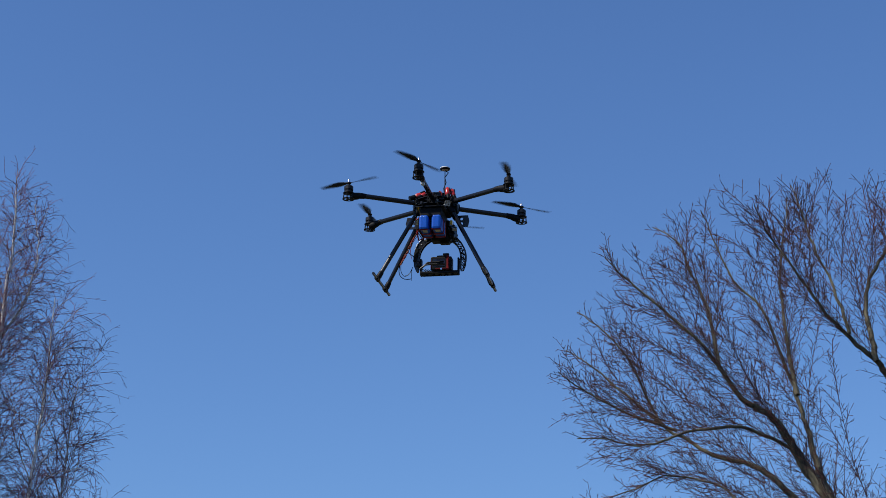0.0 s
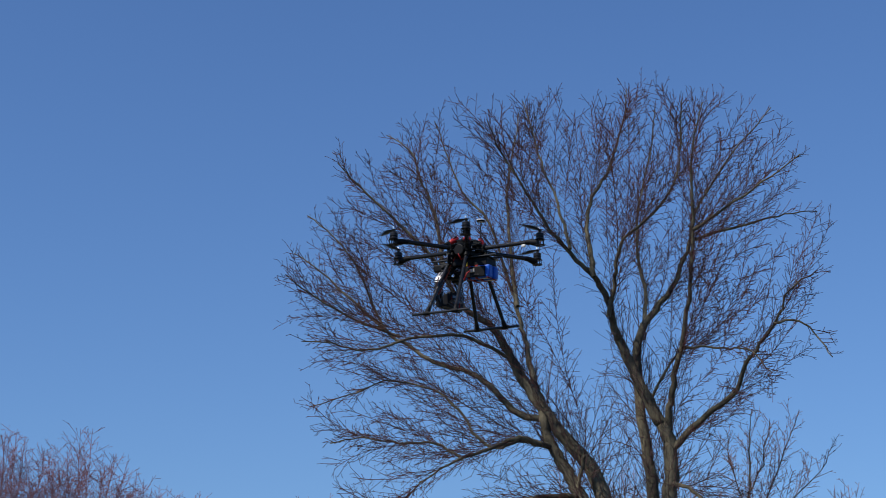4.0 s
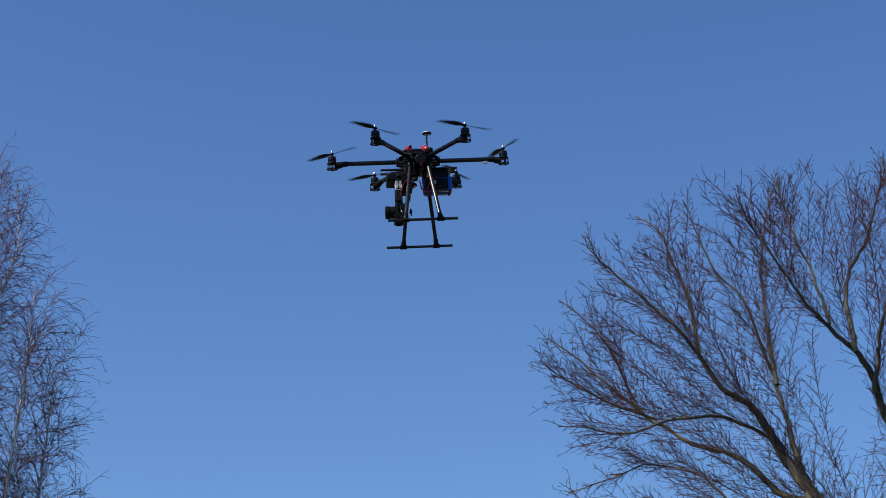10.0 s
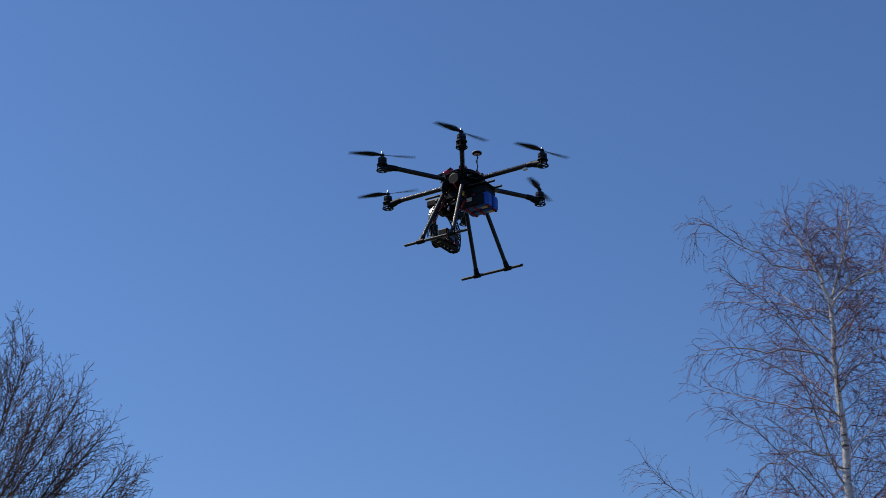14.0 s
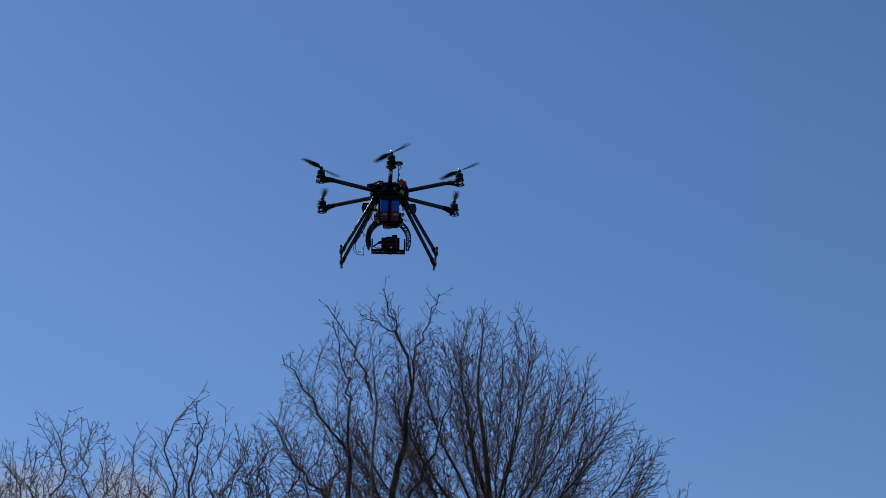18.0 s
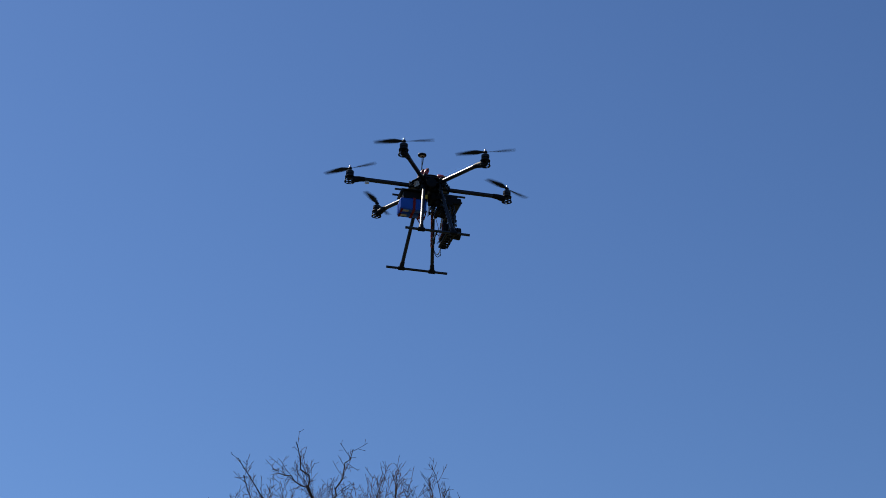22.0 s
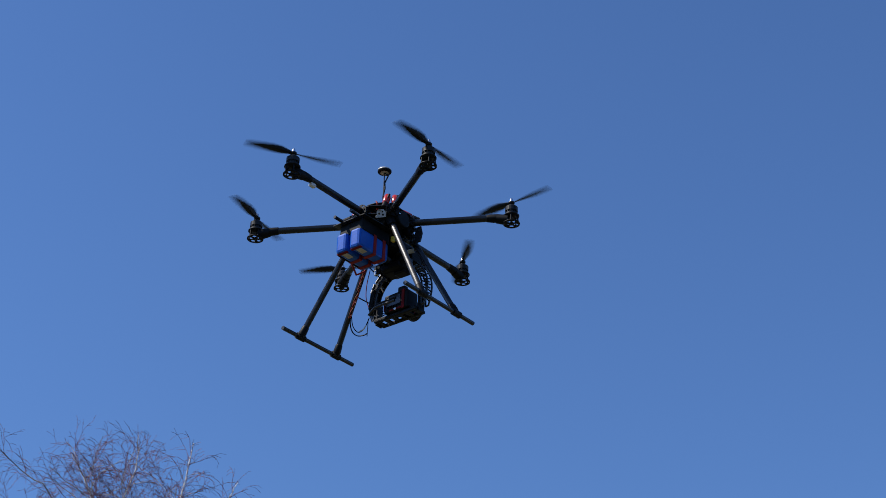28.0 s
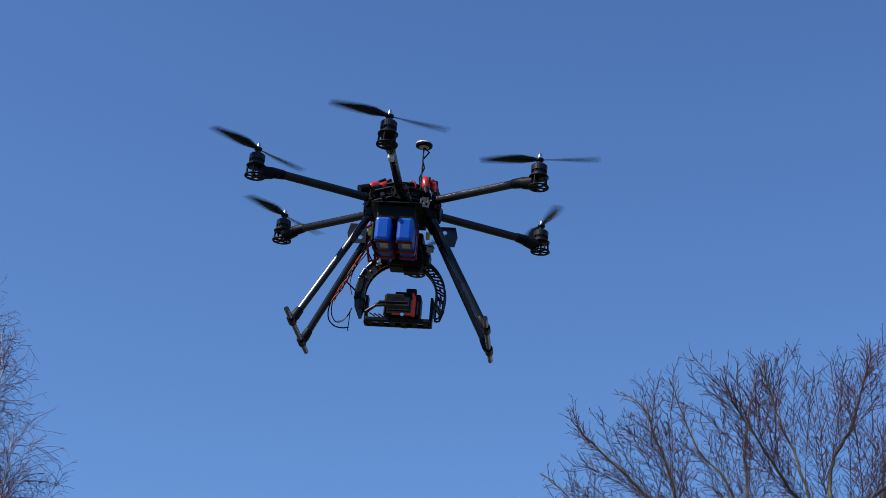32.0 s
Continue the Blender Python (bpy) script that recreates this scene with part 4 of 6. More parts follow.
for k, (yaw, dist, top, width) in enumerate([(65.4, 34, 10.7, 1.7), (67.1, 35, 10.4, 1.5), (69.0, 34, 10.7, 1.7), (71.4, 36, 9.8, 1.6), (73.7, 34, 10.3, 1.6), (76.0, 35, 9.4, 1.8), (78.5, 34, 9.4, 1.8), (83.0, 35, 9.6, 2.0)]):
    stems = [(line, 0.0, depth, r, 0.008, 0.06) for line, depth, r in zigzag(rr, 6, width, top)]
    outline = [(-width * 0.5, top * 0.3), (-width * 1.15, top * 0.55), (-width * 1.1, top * 0.8), (-width * 0.75, top * 0.93), (-width * 0.3, top * 0.94), (0.0, top), (width * 0.35, top * 0.93), (width * 0.8, top * 0.92), (width * 1.1, top * 0.8), (width * 1.15, top * 0.55), (width * 0.5, top * 0.3)]
    grown_tree("thicket_tree", yaw, dist, 31 + k, [], stems, outline, (0.0, top * 0.62), width, "low bare tree with crooked dark zigzag branches", DARK_BARK, DARK_TWIG, 0.42, 0.0, 0.3, 0.02, 1.2, 0.2, 0.0070, 0.17, 0.18, 0.55, "thicket", 2.5, 2.2, 0.6, 5.0, 56)


def thin_tree(name, yaw, dist, seed, n, width, top, label, bark, twig, gap, r_tip, spur, group, r=0.05, fall=0.3):
    """A slender tree or clump of rising stems with a fine brush of upright twigs."""
    lines = fan(rr, n, 0, width, top, r=r, fall=fall)
    stems = [([(p[0], p[2]) for p in pts], 0.0, pts[-1][1], r0, 0.008, 0.03) for pts, r0, _ in lines]
    outline = [(-width * 0.4, top * 0.12), (-width * 1.05, top * 0.45), (-width * 1.15, top * 0.68), (-width * 0.95, top * (0.97 - 0.8 * fall)), (-width * 0.45, top * (0.99 - 0.3 * fall)), (0.0, top),
               (width * 0.45, top * (0.99 - 0.3 * fall)), (width * 0.95, top * (0.97 - 0.8 * fall)), (width * 1.15, top * 0.68), (width * 1.05, top * 0.45), (width * 0.4, top * 0.12)]
    grown_tree(name, yaw, dist, seed, [], stems, outline, (0.0, top * 0.55), width * 0.9, label, bark, twig, gap, 0.0, 0.25, 0.22, 1.6, 0.06, r_tip, 0.17 * max(1.0, dist / 45), 0.165 * max(1.0, dist / 45), spur, group, 2.7, 2.2, 0.5, top * 0.5, 47)


for k, (yaw, dist, top, width) in enumerate([(12.8, 61, 7.0, 2.4), (10.4, 62, 7.3, 2.3), (8.0, 61, 7.5, 2.4), (5.6, 60, 7.7, 2.5), (3.0, 61, 7.9, 2.5), (0.7, 62, 6.1, 2.0), (-0.8, 60, 5.4, 1.3), (-2.35, 60, 4.75, 0.85)]):
    thin_tree("far_tree", yaw, dist, 41 + k, 11, width, top, "distant bare reddish tree behind the lawn", FAR_TWIG, FAR_TWIG, 0.5, 0.0098, 1.5, "far trees")
for k, (yaw, dist, top, width, n) in enumerate([(-4.9, 42, 4.0, 0.55, 6), (-6.0, 43, 4.3, 0.7, 7), (-7.6, 44, 3.6, 0.9, 5), (-9.5, 46, 3.7, 1.1, 6), (-11.3, 47, 4.3, 1.3, 7), (-12.9, 45, 4.4, 1.2, 6), (-14.6, 44, 5.0, 1.1, 6),
                                                (-16.9, 46, 5.6, 1.2, 6), (-18.9, 45, 5.2, 1.1, 6), (-20.3, 46, 4.4, 1.0, 6), (-22.6, 42, 3.4, 0.7, 5), (-24.4, 42, 4.4, 0.95, 9)]):
    thin_tree("sapling_clump", yaw, dist, 51 + k, n, width, top, "clump of thin upright bare saplings", SAPLING_TWIG, SAPLING_TWIG, 0.40, 0.0063, 0.95, "saplings", 0.022)
grown_tree("young_tree", -21.2, 39.0, 71, [([(-0.05, -1.2), (-0.07, 2.0), (-0.07, 3.1), (-0.01, 4.22), (0.07, 5.35), (0.16, 6.15)], 0, 0, 0.06, 0.008)],
           [([(-0.06, 3.24), (0.53, 4.21), (0.98, 5.33), (1.29, 6.1)], 0, 0.3, 0.025, 0.007), ([(-0.05, 3.66), (-0.38, 4.65), (-0.49, 5.65)], 0, -0.3, 0.02, 0.007), ([(-0.02, 4.08), (0.33, 4.78), (0.58, 5.9)], 0, -0.4, 0.02, 0.007),
            ([(-0.06, 2.6), (0.28, 3.1), (1.01, 3.92), (1.73, 4.61), (2.15, 5.4)], 0, 0.2, 0.024, 0.007), ([(-0.07, 2.4), (-0.5, 3.1), (-0.75, 3.9)], 0, 0.5, 0.02, 0.007)],
           [(-0.73, 4.5), (-0.5, 5.6), (-0.05, 6.3), (1.05, 6.25), (1.45, 5.6), (1.6, 4.6), (1.2, 3.4), (0.6, 2.7), (-0.6, 2.9)], (0.35, 4.5), 1.1, "young bare tree with one slim trunk", BARK, SAPLING_TWIG, 0.4, 0.0, 0.22, 0.15, 1.6, 0.05, 0.0066, 0.16, 0.15, 0.75, low=3.0, wide=46)


# ---- ground ----
def lawn():
    rng = np.random.default_rng(1)
    radii = [0.0, 1.5, 3, 4, 5.5, 7, 8.5, 10, 11.5, 13, 14.5, 16, 18, 24, 35, 60, 120, 300, 900, 2500]
    sides = 48
    verts = [(0, 0, 0)]
    for r in radii[1:]:
        for k in range(sides):
            a = math.tau * k / sides
            x, y = r * math.cos(a), r * math.sin(a)
            verts.append((x, y, ground_height(x, y) + (rng.normal(0, 0.015) if r < 20 else 0)))
    faces = [(0, 1 + k, 1 + (k + 1) % sides) for k in range(sides)]
    for j in range(len(radii) - 2):
        for k in range(sides):
            a, b = 1 + j * sides + k, 1 + j * sides + (k + 1) % sides
            faces.append((a, a + sides, b + sides, b))
    ob = new("ground", mesh_of("ground", verts, faces, GRASS, True))
    tagged(ob, "wide winter lawn of dull green-brown grass", "lawn", kind="structure")


lawn()

# ---- garage with a white shingle roof ----
def garage(place, length=9.0, span=6.4, ridge=1.88, pitch=17.0):
    """The ridge starts at the place's origin and runs along its x; the near slope faces -y."""
    root = tagged(new("garage"), "low garage with a pale shingle roof", "garage")
    root.matrix_basis = place
    half, fall = span / 2, math.tan(radians(pitch))
    eave = ridge - half * fall
    foot = -1.2
    for name, w, x, y in (("front_wall", length - 0.6, length / 2, -half + 0.3), ("back_wall", length - 0.6, length / 2, half - 0.3)):
        part(name, Build().box((w, 0.2, eave - foot), pose(x, y, (eave + foot) / 2), SIDING).mesh(name), root)
    for name, x in (("gable_wall", 0.4), ("gable_wall", length - 0.4)):
        h = half - 0.42
        b = Build().plate([(-h, foot), (h, foot), (h, eave - 0.02), (0, ridge - 0.16), (-h, eave - 0.02)], 0.2, pose(x, 0, 0, 90, 0, 90), SIDING)
        part(name, b.mesh(name), root)
    slope = half / math.cos(radians(pitch))
    for s, name in ((-1, "near_slope"), (1, "far_slope")):
        part("roof", Build().box((length, slope, 0.08), pose(length / 2, s * half / 2, (ridge + eave) / 2 - 0.045, -s * pitch, 0, 0), ROOF_JOINT).mesh("roof"), root)
    part("ridge_cap", Build().box((length, 0.16, 0.02), pose(length / 2, -0.075, ridge + 0.0, pitch, 0, 0), SHINGLE, 0.004).box((length, 0.16, 0.02), pose(length / 2, 0.075, ridge, -pitch, 0, 0), SHINGLE, 0.004).mesh("ridge_cap"), root)
    tab = Build().box((0.3, 0.15, 0.012), pose(0, 0, 0), SHINGLE, 0.002).mesh("shingle")
    cut = Build().box((0.15, 0.15, 0.012), pose(0, 0, 0), SHINGLE, 0.002).mesh("shingle")
    rng = random.Random(7)
    rows = 9
    for j in range(rows):
        d = 0.16 + 0.14 * j
        y, z = -d * math.cos(radians(pitch)), ridge - d * math.sin(radians(pitch)) + 0.006
        x = 0.15 if j % 2 else 0.0
        n = int(length / 0.305)
        for k in range(n):
            part("shingle", tab, root, at=pose(x + 0.155 + 0.305 * k, y, z + rng.uniform(0, 0.003), pitch + 2.5, 0, rng.uniform(-0.4, 0.4)))
        if j % 2:
            part("shingle", cut, root, at=pose(0.075, y, z, pitch + 2.5, 0, 0))
    return root


garage(pose(7.62, 18.49, 0, 0, 0, -90.0), ridge=1.785)
post = tagged(new("capped_post"), "white painted square post with a dark worn cap", "post")
post.matrix_basis = pose(3.07, 14.68, ground_height(3.07, 14.68))
part("shaft", Build().box((0.28, 0.28, 2.8), pose(0, 0, 1.4), SIDING, 0.012).mesh("shaft"), post)
part("cap", Build().lathe([(0.172, 0.0), (0.172, 0.03), (0.15, 0.045), (0.08, 0.07), (0.03, 0.075)], pose(0, 0, 2.8, 0, 0, 45), WOOD, 4).mesh("cap"), post, "dark brown weathered cap")


# ---- the drone ----
ARM = 0.45                                # hub to motor
drone = tagged(new("hexacopter_drone"), "black carbon six-rotor camera drone flying with blue batteries", "drone")


def along(az, r, z, x=0.0):
    """A place on the arm at the azimuth az: r metres out, x to its side."""
    return Matrix.Rotation(radians(az), 4, "Z") @ Matrix.Translation((r, x, z))


def arm_mesh():
    b = Build()
    b.tube([(0.085, 0, 0), (0.40, 0, 0)], 0.0118, TUBE_X, 16)
    return b.mesh("arm", True)


def mount_mesh():
    """The clamp at the arm's end and the pierced ring plates that carry the motor."""
    b = Build()
    b.tube([(0.366, 0, 0), (0.37, 0, 0), (0.40, 0, -0.002), (0.425, 0, -0.004)], [0.0125, 0.0135, 0.0155, 0.014], PLASTIC, 14)
    holes = [ring(0.0075, 10, 0.0165 * math.cos(a), 0.0165 * math.sin(a)) for a in (0.4, 1.66, 2.9, 4.2, 5.45)]
    b.plate(ring(0.029, 24), 0.003, Matrix.Translation((ARM, 0, -0.026)), PLASTIC, holes)
    b.plate(ring(0.027, 24), 0.003, Matrix.Translation((ARM, 0, 0.004)), PLASTIC)
    for k in range(5):
        a = math.tau * k / 5 + 1.0
        b.tube([(ARM + 0.024 * math.cos(a), 0.024 * math.sin(a), -0.027), (ARM + 0.022 * math.cos(a), 0.022 * math.sin(a), 0.005)], 0.0028, PLASTIC, 6)
    b.tube([(0.40, 0, -0.004), (ARM - 0.012, 0, -0.01)], [0.016, 0.02], PLASTIC, 12)
    return b.mesh("motor_mount", True)


def motor_mesh():
    b = Build()
    b.lathe([(0.019, 0.006), (0.0215, 0.008), (0.0215, 0.013), (0.0185, 0.015), (0.0185, 0.02), (0.022, 0.022), (0.022, 0.037), (0.018, 0.041), (0.0075, 0.043), (0.0075, 0.05)], Matrix.Identity(4), STEEL, 24)
    for k in range(12):
        a = math.tau * k / 12
        b.box((0.004, 0.003, 0.006), pose(0.0195 * math.cos(a), 0.0195 * math.sin(a), 0.0175, 0, 0, math.degrees(a)), PLASTIC)
    return b.mesh("motor")


def nut_mesh():
    b = Build()
    b.lathe([(0.0068, 0.054), (0.0072, 0.057), (0.0066, 0.066), (0.0042, 0.074), (0.0012, 0.078)], Matrix.Identity(4), ALUMINIUM, 14)
    return b.mesh("prop_nut", True)


def propeller_mesh():
    """A hub and two thin twisted blades, 33 cm across."""
    b = Build()
    b.lathe([(0.009, -0.004), (0.011, -0.003), (0.011, 0.003), (0.009, 0.004)], Matrix.Identity(4), PROP, 16)
    stations = [(0.006, 0.012, 22), (0.02, 0.018, 24), (0.045, 0.031, 21), (0.075, 0.034, 16), (0.105, 0.030, 12), (0.135, 0.023, 9), (0.155, 0.016, 7), (0.167, 0.006, 5)]
    for turn in (0, 180):
        m = pose(0, 0, 0, 0, 0, turn)
        verts, faces = [], []
        for r, chord, twist in stations:
            for u, h in ((-0.35, 0.0), (0.05, 0.0016), (0.65, 0.0), (0.05, -0.0012)):
                y, z = u * chord, h
                c, s = math.cos(radians(twist)), math.sin(radians(twist))
                verts.append(m @ Vector((r, y * c - z * s, y * s + z * c)))
        for j in range(len(stations) - 1):
            for k in range(4):
                a, c2 = j * 4 + k, j * 4 + (k + 1) % 4
                faces.append((a, c2, c2 + 4, a + 4))
        faces.append(tuple(4 * (len(stations) - 1) + k for k in range(4)))
        b.add(verts, faces, PROP)
    return b.mesh("propeller", True)


arm_me, mount_me, motor_me, nut_me, prop_me = arm_mesh(), mount_mesh(), motor_mesh(), nut_mesh(), propeller_mesh()
AZIMUTHS = (-90, -30, 30, 90, 150, 210)
propellers = []
for az in AZIMUTHS:
    turn = Matrix.Rotation(radians(az), 4, "Z")
    a = part("arm", arm_me, drone, at=turn)
    part("motor_mount", mount_me, a)
    mo = part("motor", motor_me, drone, at=along(az, ARM, 0))
    part("prop_nut", nut_me, mo, "bright aluminium prop nut")
    propellers.append(part("propeller", prop_me, drone, "black two-bladed propeller", along(az, ARM, 0.0565)))

# hub: two carbon plates, arm clamps between, a raised deck on posts
hexagon = [(0.108 * math.cos(radians(30 * k + 15)), 0.108 * math.sin(radians(30 * k + 15))) for k in range(12)]
slots = [ring(0.013, 10, 0.075 * math.cos(radians(60 * k)), 0.075 * math.sin(radians(60 * k))) for k in range(6)]
part("top_plate", Build().plate(hexagon, 0.0025, pose(0, 0, 0.0155), CARBON, slots).mesh("top_plate"), drone)
part("bottom_plate", Build().plate(hexagon, 0.0025, pose(0, 0, -0.0155), CARBON, slots).mesh("bottom_plate"), drone)
clamp = Build().box((0.034, 0.034, 0.029), pose(0.097, 0, 0), PLASTIC, 0.004).box((0.012, 0.03, 0.034), pose(0.062, 0, 0), PLASTIC, 0.002).mesh("arm_clamp")
for az in AZIMUTHS:
    part("arm_clamp", clamp, drone, at=Matrix.Rotation(radians(az), 4, "Z"))
deck = Build().plate(ring(0.074, 20), 0.002, pose(0, 0, 0.045), CARBON, [ring(0.015, 10, 0.035, 0.03), ring(0.012, 10, -0.04, 0.02)])
for k in range(4):
    a = radians(45 + 90 * k)
    deck.tube([(0.06 * math.cos(a), 0.06 * math.sin(a), 0.016), (0.06 * math.cos(a), 0.06 * math.sin(a), 0.045)], 0.003, STEEL, 8)
part("upper_deck", deck.mesh("upper_deck"), drone)
part("flight_controller", Build().box((0.05, 0.036, 0.02), pose(0.005, 0.015, 0.057), PLASTIC, 0.003).box((0.03, 0.02, 0.008), pose(-0.02, -0.03, 0.051), WHITE, 0.001).mesh("flight_controller"), drone)
clip = Build().tube([(0, -0.006, 0), (0, -0.002, 0), (0, 0.022, 0.001), (0, 0.032, 0.002), (0, 0.036, 0.002)], [0.008, 0.0105, 0.011, 0.009, 0.005], RED_GLOSS, 12)
clip.tube([(0, -0.03, 0), (0, -0.008, 0)], 0.0085, PLASTIC, 10).tube([(0.006, 0.012, 0.006), (0.008, 0.028, 0.009)], 0.004, PLASTIC, 8)
clip = clip.mesh("red_clamp", True)
for x, y, turn, lean, size in ((-0.088, -0.045, -62, 22, 1.45), (-0.06, -0.05, -38, 34, 1.2), (0.066, -0.06, 20, 62, 1.15), (0.09, -0.04, 45, 58, 1.15), (-0.07, 0.062, 235, 32, 1.45), (0.07, 0.062, 130, 24, 1.2)):
    part("red_clamp", clip, drone, "glossy red folding clamp with a black catch", pose(x, y, 0.038, lean, 0, turn) @ Matrix.Scale(size, 4))
flange = Build().plate(ring(0.025, 20), 0.003, pose(0.112, 0, 0, 0, 90, 0), PLASTIC, [ring(0.0045, 8, 0.0185 * math.cos(math.tau * (k + 0.5) / 6), 0.0185 * math.sin(math.tau * (k + 0.5) / 6)) for k in range(6)])
flange.box((0.036, 0.005, 0.034), pose(0.092, 0.02, -0.004), PLASTIC, 0.002).box((0.036, 0.005, 0.034), pose(0.092, -0.02, -0.004), PLASTIC, 0.002)
for k in range(5):
    flange.box((0.005, 0.003, 0.005), pose(0.078 + 0.009 * k, 0.024, -0.012 + 0.009 * (k % 2), 20 * k, 10, 0), ALUMINIUM)
    flange.box((0.005, 0.003, 0.005), pose(0.078 + 0.009 * k, -0.024, -0.012 + 0.009 * (k % 2), 20 * k, 10, 0), STEEL)
flange = flange.mesh("clamp_flange")
for az in AZIMUTHS:
    part("clamp_flange", flange, drone, at=Matrix.Rotation(radians(az), 4, "Z"))
for k, (x, y) in enumerate(((-0.05, -0.03), (0.03, -0.06), (-0.02, 0.05), (0.055, 0.03))):
    b = Build().tube([tuple(p) for p in smooth_line([(x, y, 0.02), (x * 1.3, y * 1.2, 0.035), (x * 0.9, y * 1.1, 0.052), (x * 0.4, y * 0.5, 0.05)], 4)], 0.003, RED if k % 2 else PLASTIC, 6)
    part("deck_wire", b.mesh("deck_wire", True), drone)

lattice = Build().plate([(-0.022, -0.016), (0.018, -0.018), (0.022, 0.004), (0.01, 0.018), (-0.02, 0.014)], 0.003, pose(0, 0, 0, 90, 0, 90), BRUSHED, [ring(0.0055, 8, -0.01, 0.002), ring(0.005, 8, 0.006, -0.006), ring(0.004, 8, 0.006, 0.008)])
lattice.box((0.004, 0.03, 0.004), pose(0.002, 0.0, 0.017, 0, 0, 12), BRUSHED, 0.001).lathe([(0.006, -0.003), (0.007, 0.0), (0.006, 0.003)], pose(0.003, -0.022, -0.012, 0, 90, 0), BRUSHED, 10)
lattice = lattice.mesh("clamp_lattice")
part("clamp_lattice", lattice, drone, "pierced bare-metal clamp bracket", along(-50, 0.108, -0.02) @ pose(0, 0, 0, 12, 20, 0) @ Matrix.Scale(0.75, 4))

# satellite receiver on its mast
mast = Build().tube([(0.05, -0.056, 0.016), (0.05, -0.056, 0.166)], 0.0022, CARBON, 8)
part("mast", mast.mesh("mast", True), drone)
puck = Build().lathe([(0.017, 0.0), (0.0235, 0.002), (0.0245, 0.005), (0.0245, 0.008)], pose(0.05, -0.056, 0.165), PLASTIC, 24)
puck.lathe([(0.0243, 0.0082), (0.0238, 0.0115), (0.017, 0.0145), (0.006, 0.0155)], pose(0.05, -0.056, 0.165), WHITE, 24)
puck.lathe([(0.013, -0.0012), (0.0145, -0.0008), (0.0145, 0.0012)], pose(0.05, -0.056, 0.165), LABEL, 20)
part("satellite_receiver", puck.mesh("satellite_receiver"), drone, "round receiver puck with a white lid")
part("receiver_cable", Build().tube([(0.05, -0.056, 0.164), (0.066, -0.052, 0.152), (0.048, -0.05, 0.128), (0.056, -0.056, 0.1), (0.044, -0.052, 0.07), (0.05, -0.05, 0.03)], 0.0026, PLASTIC, 7).mesh("receiver_cable", True), drone)
part("status_light", Build().box((0.024, 0.016, 0.014), along(-90, 0.352, -0.017), WHITE, 0.004).mesh("status_light"), drone, "small white lamp cover under an arm")

# electronics under the hub, rails, battery tray and batteries
under = Build().box((0.13, 0.12, 0.03), pose(0, 0.0, -0.032), PLASTIC, 0.006).box((0.09, 0.075, 0.05), pose(0, 0.04, -0.07), PLASTIC, 0.008)
for x in (-0.062, 0.062):
    under.lathe([(0.026, -0.02), (0.03, -0.018), (0.03, 0.018), (0.026, 0.02)], pose(x * 1.45, -0.01, -0.02, 0, 90, 0), PLASTIC, 20)
part("electronics_bay", under.mesh("electronics_bay"), drone)
for x in (-0.036, 0.036):
    part("rail", Build().tube([(x, -0.2, -0.052), (x, 0.2, -0.052)], 0.006, CARBON, 10).mesh("rail", True), drone)
part("battery_cradle", Build().box((0.105, 0.135, 0.045), pose(0, -0.085, -0.085), PLASTIC, 0.004).mesh("battery_cradle"), drone)
part("battery_tray", Build().plate([(-0.07, -0.168), (0.07, -0.168), (0.075, -0.01), (-0.075, -0.01)], 0.0025, pose(0, 0, -0.0605), CARBON).mesh("battery_tray"), drone)
pack = Build().box((0.045, 0.15, 0.072), pose(0, 0, 0.003), BLUE, 0.010)
label_me = Build().box((0.022, 0.034, 0.0015), pose(0, 0, 0), LABEL).mesh("label")
strap_me = Build()
for m, s in ((pose(0, 0, 0.0395), (0.048, 0.014, 0.002)), (pose(0, 0, -0.0337), (0.048, 0.014, 0.002)), (pose(0.0232, 0, 0.003), (0.002, 0.014, 0.0735)), (pose(-0.0232, 0, 0.003), (0.002, 0.014, 0.0735))):
    strap_me.box(s, m, RED)
strap_me = strap_me.mesh("strap")
band_me = Build().box((0.0458, 0.012, 0.003), pose(0, 0, 0), DARK_RED, 0.001).mesh("end_band")
pack_me = pack.mesh("battery")
for x in (-0.0305, 0.0305):
    p = part("battery", pack_me, drone, "blue shrink-wrapped battery pack with red straps", pose(x, -0.094, -0.143))
    part("label", label_me, p, "cream printed label", pose(0.003, -0.04, -0.0331))
    part("strap", strap_me, p, "red strap", pose(0, 0.004, 0))
    part("end_band", band_me, p, "red printed band", pose(0, -0.0615, -0.0325))
    part("strap", strap_me, p, "red strap", pose(0, 0.05, 0))
part("side_cover", Build().box((0.010, 0.122, 0.058), pose(-0.0595, -0.086, -0.142), PLASTIC, 0.004).box((0.006, 0.03, 0.02), pose(-0.066, -0.07, -0.135), LABEL, 0.002).box((0.004, 0.05, 0.006), pose(-0.066, -0.09, -0.16), STEEL, 0.001).mesh("side_cover"), drone, "black cover over one battery side")
part("power_lead", Build().tube([(-0.06, -0.06, -0.13), (-0.085, -0.05, -0.15), (-0.08, -0.03, -0.185), (-0.06, -0.01, -0.17), (-0.05, 0.0, -0.12)], 0.004, RED, 8).mesh("power_lead", True), drone, "red power wires")
part("power_lead", Build().tube([(-0.088, 0.0, -0.02), (-0.11, -0.01, -0.045), (-0.095, -0.02, -0.075), (-0.075, -0.02, -0.06)], 0.0035, RED, 8).mesh("power_lead", True), drone, "red power wires")
part("plug", Build().box((0.011, 0.013, 0.024), pose(-0.082, -0.045, -0.1), YELLOW, 0.002).mesh("plug"), drone, "yellow battery plug")
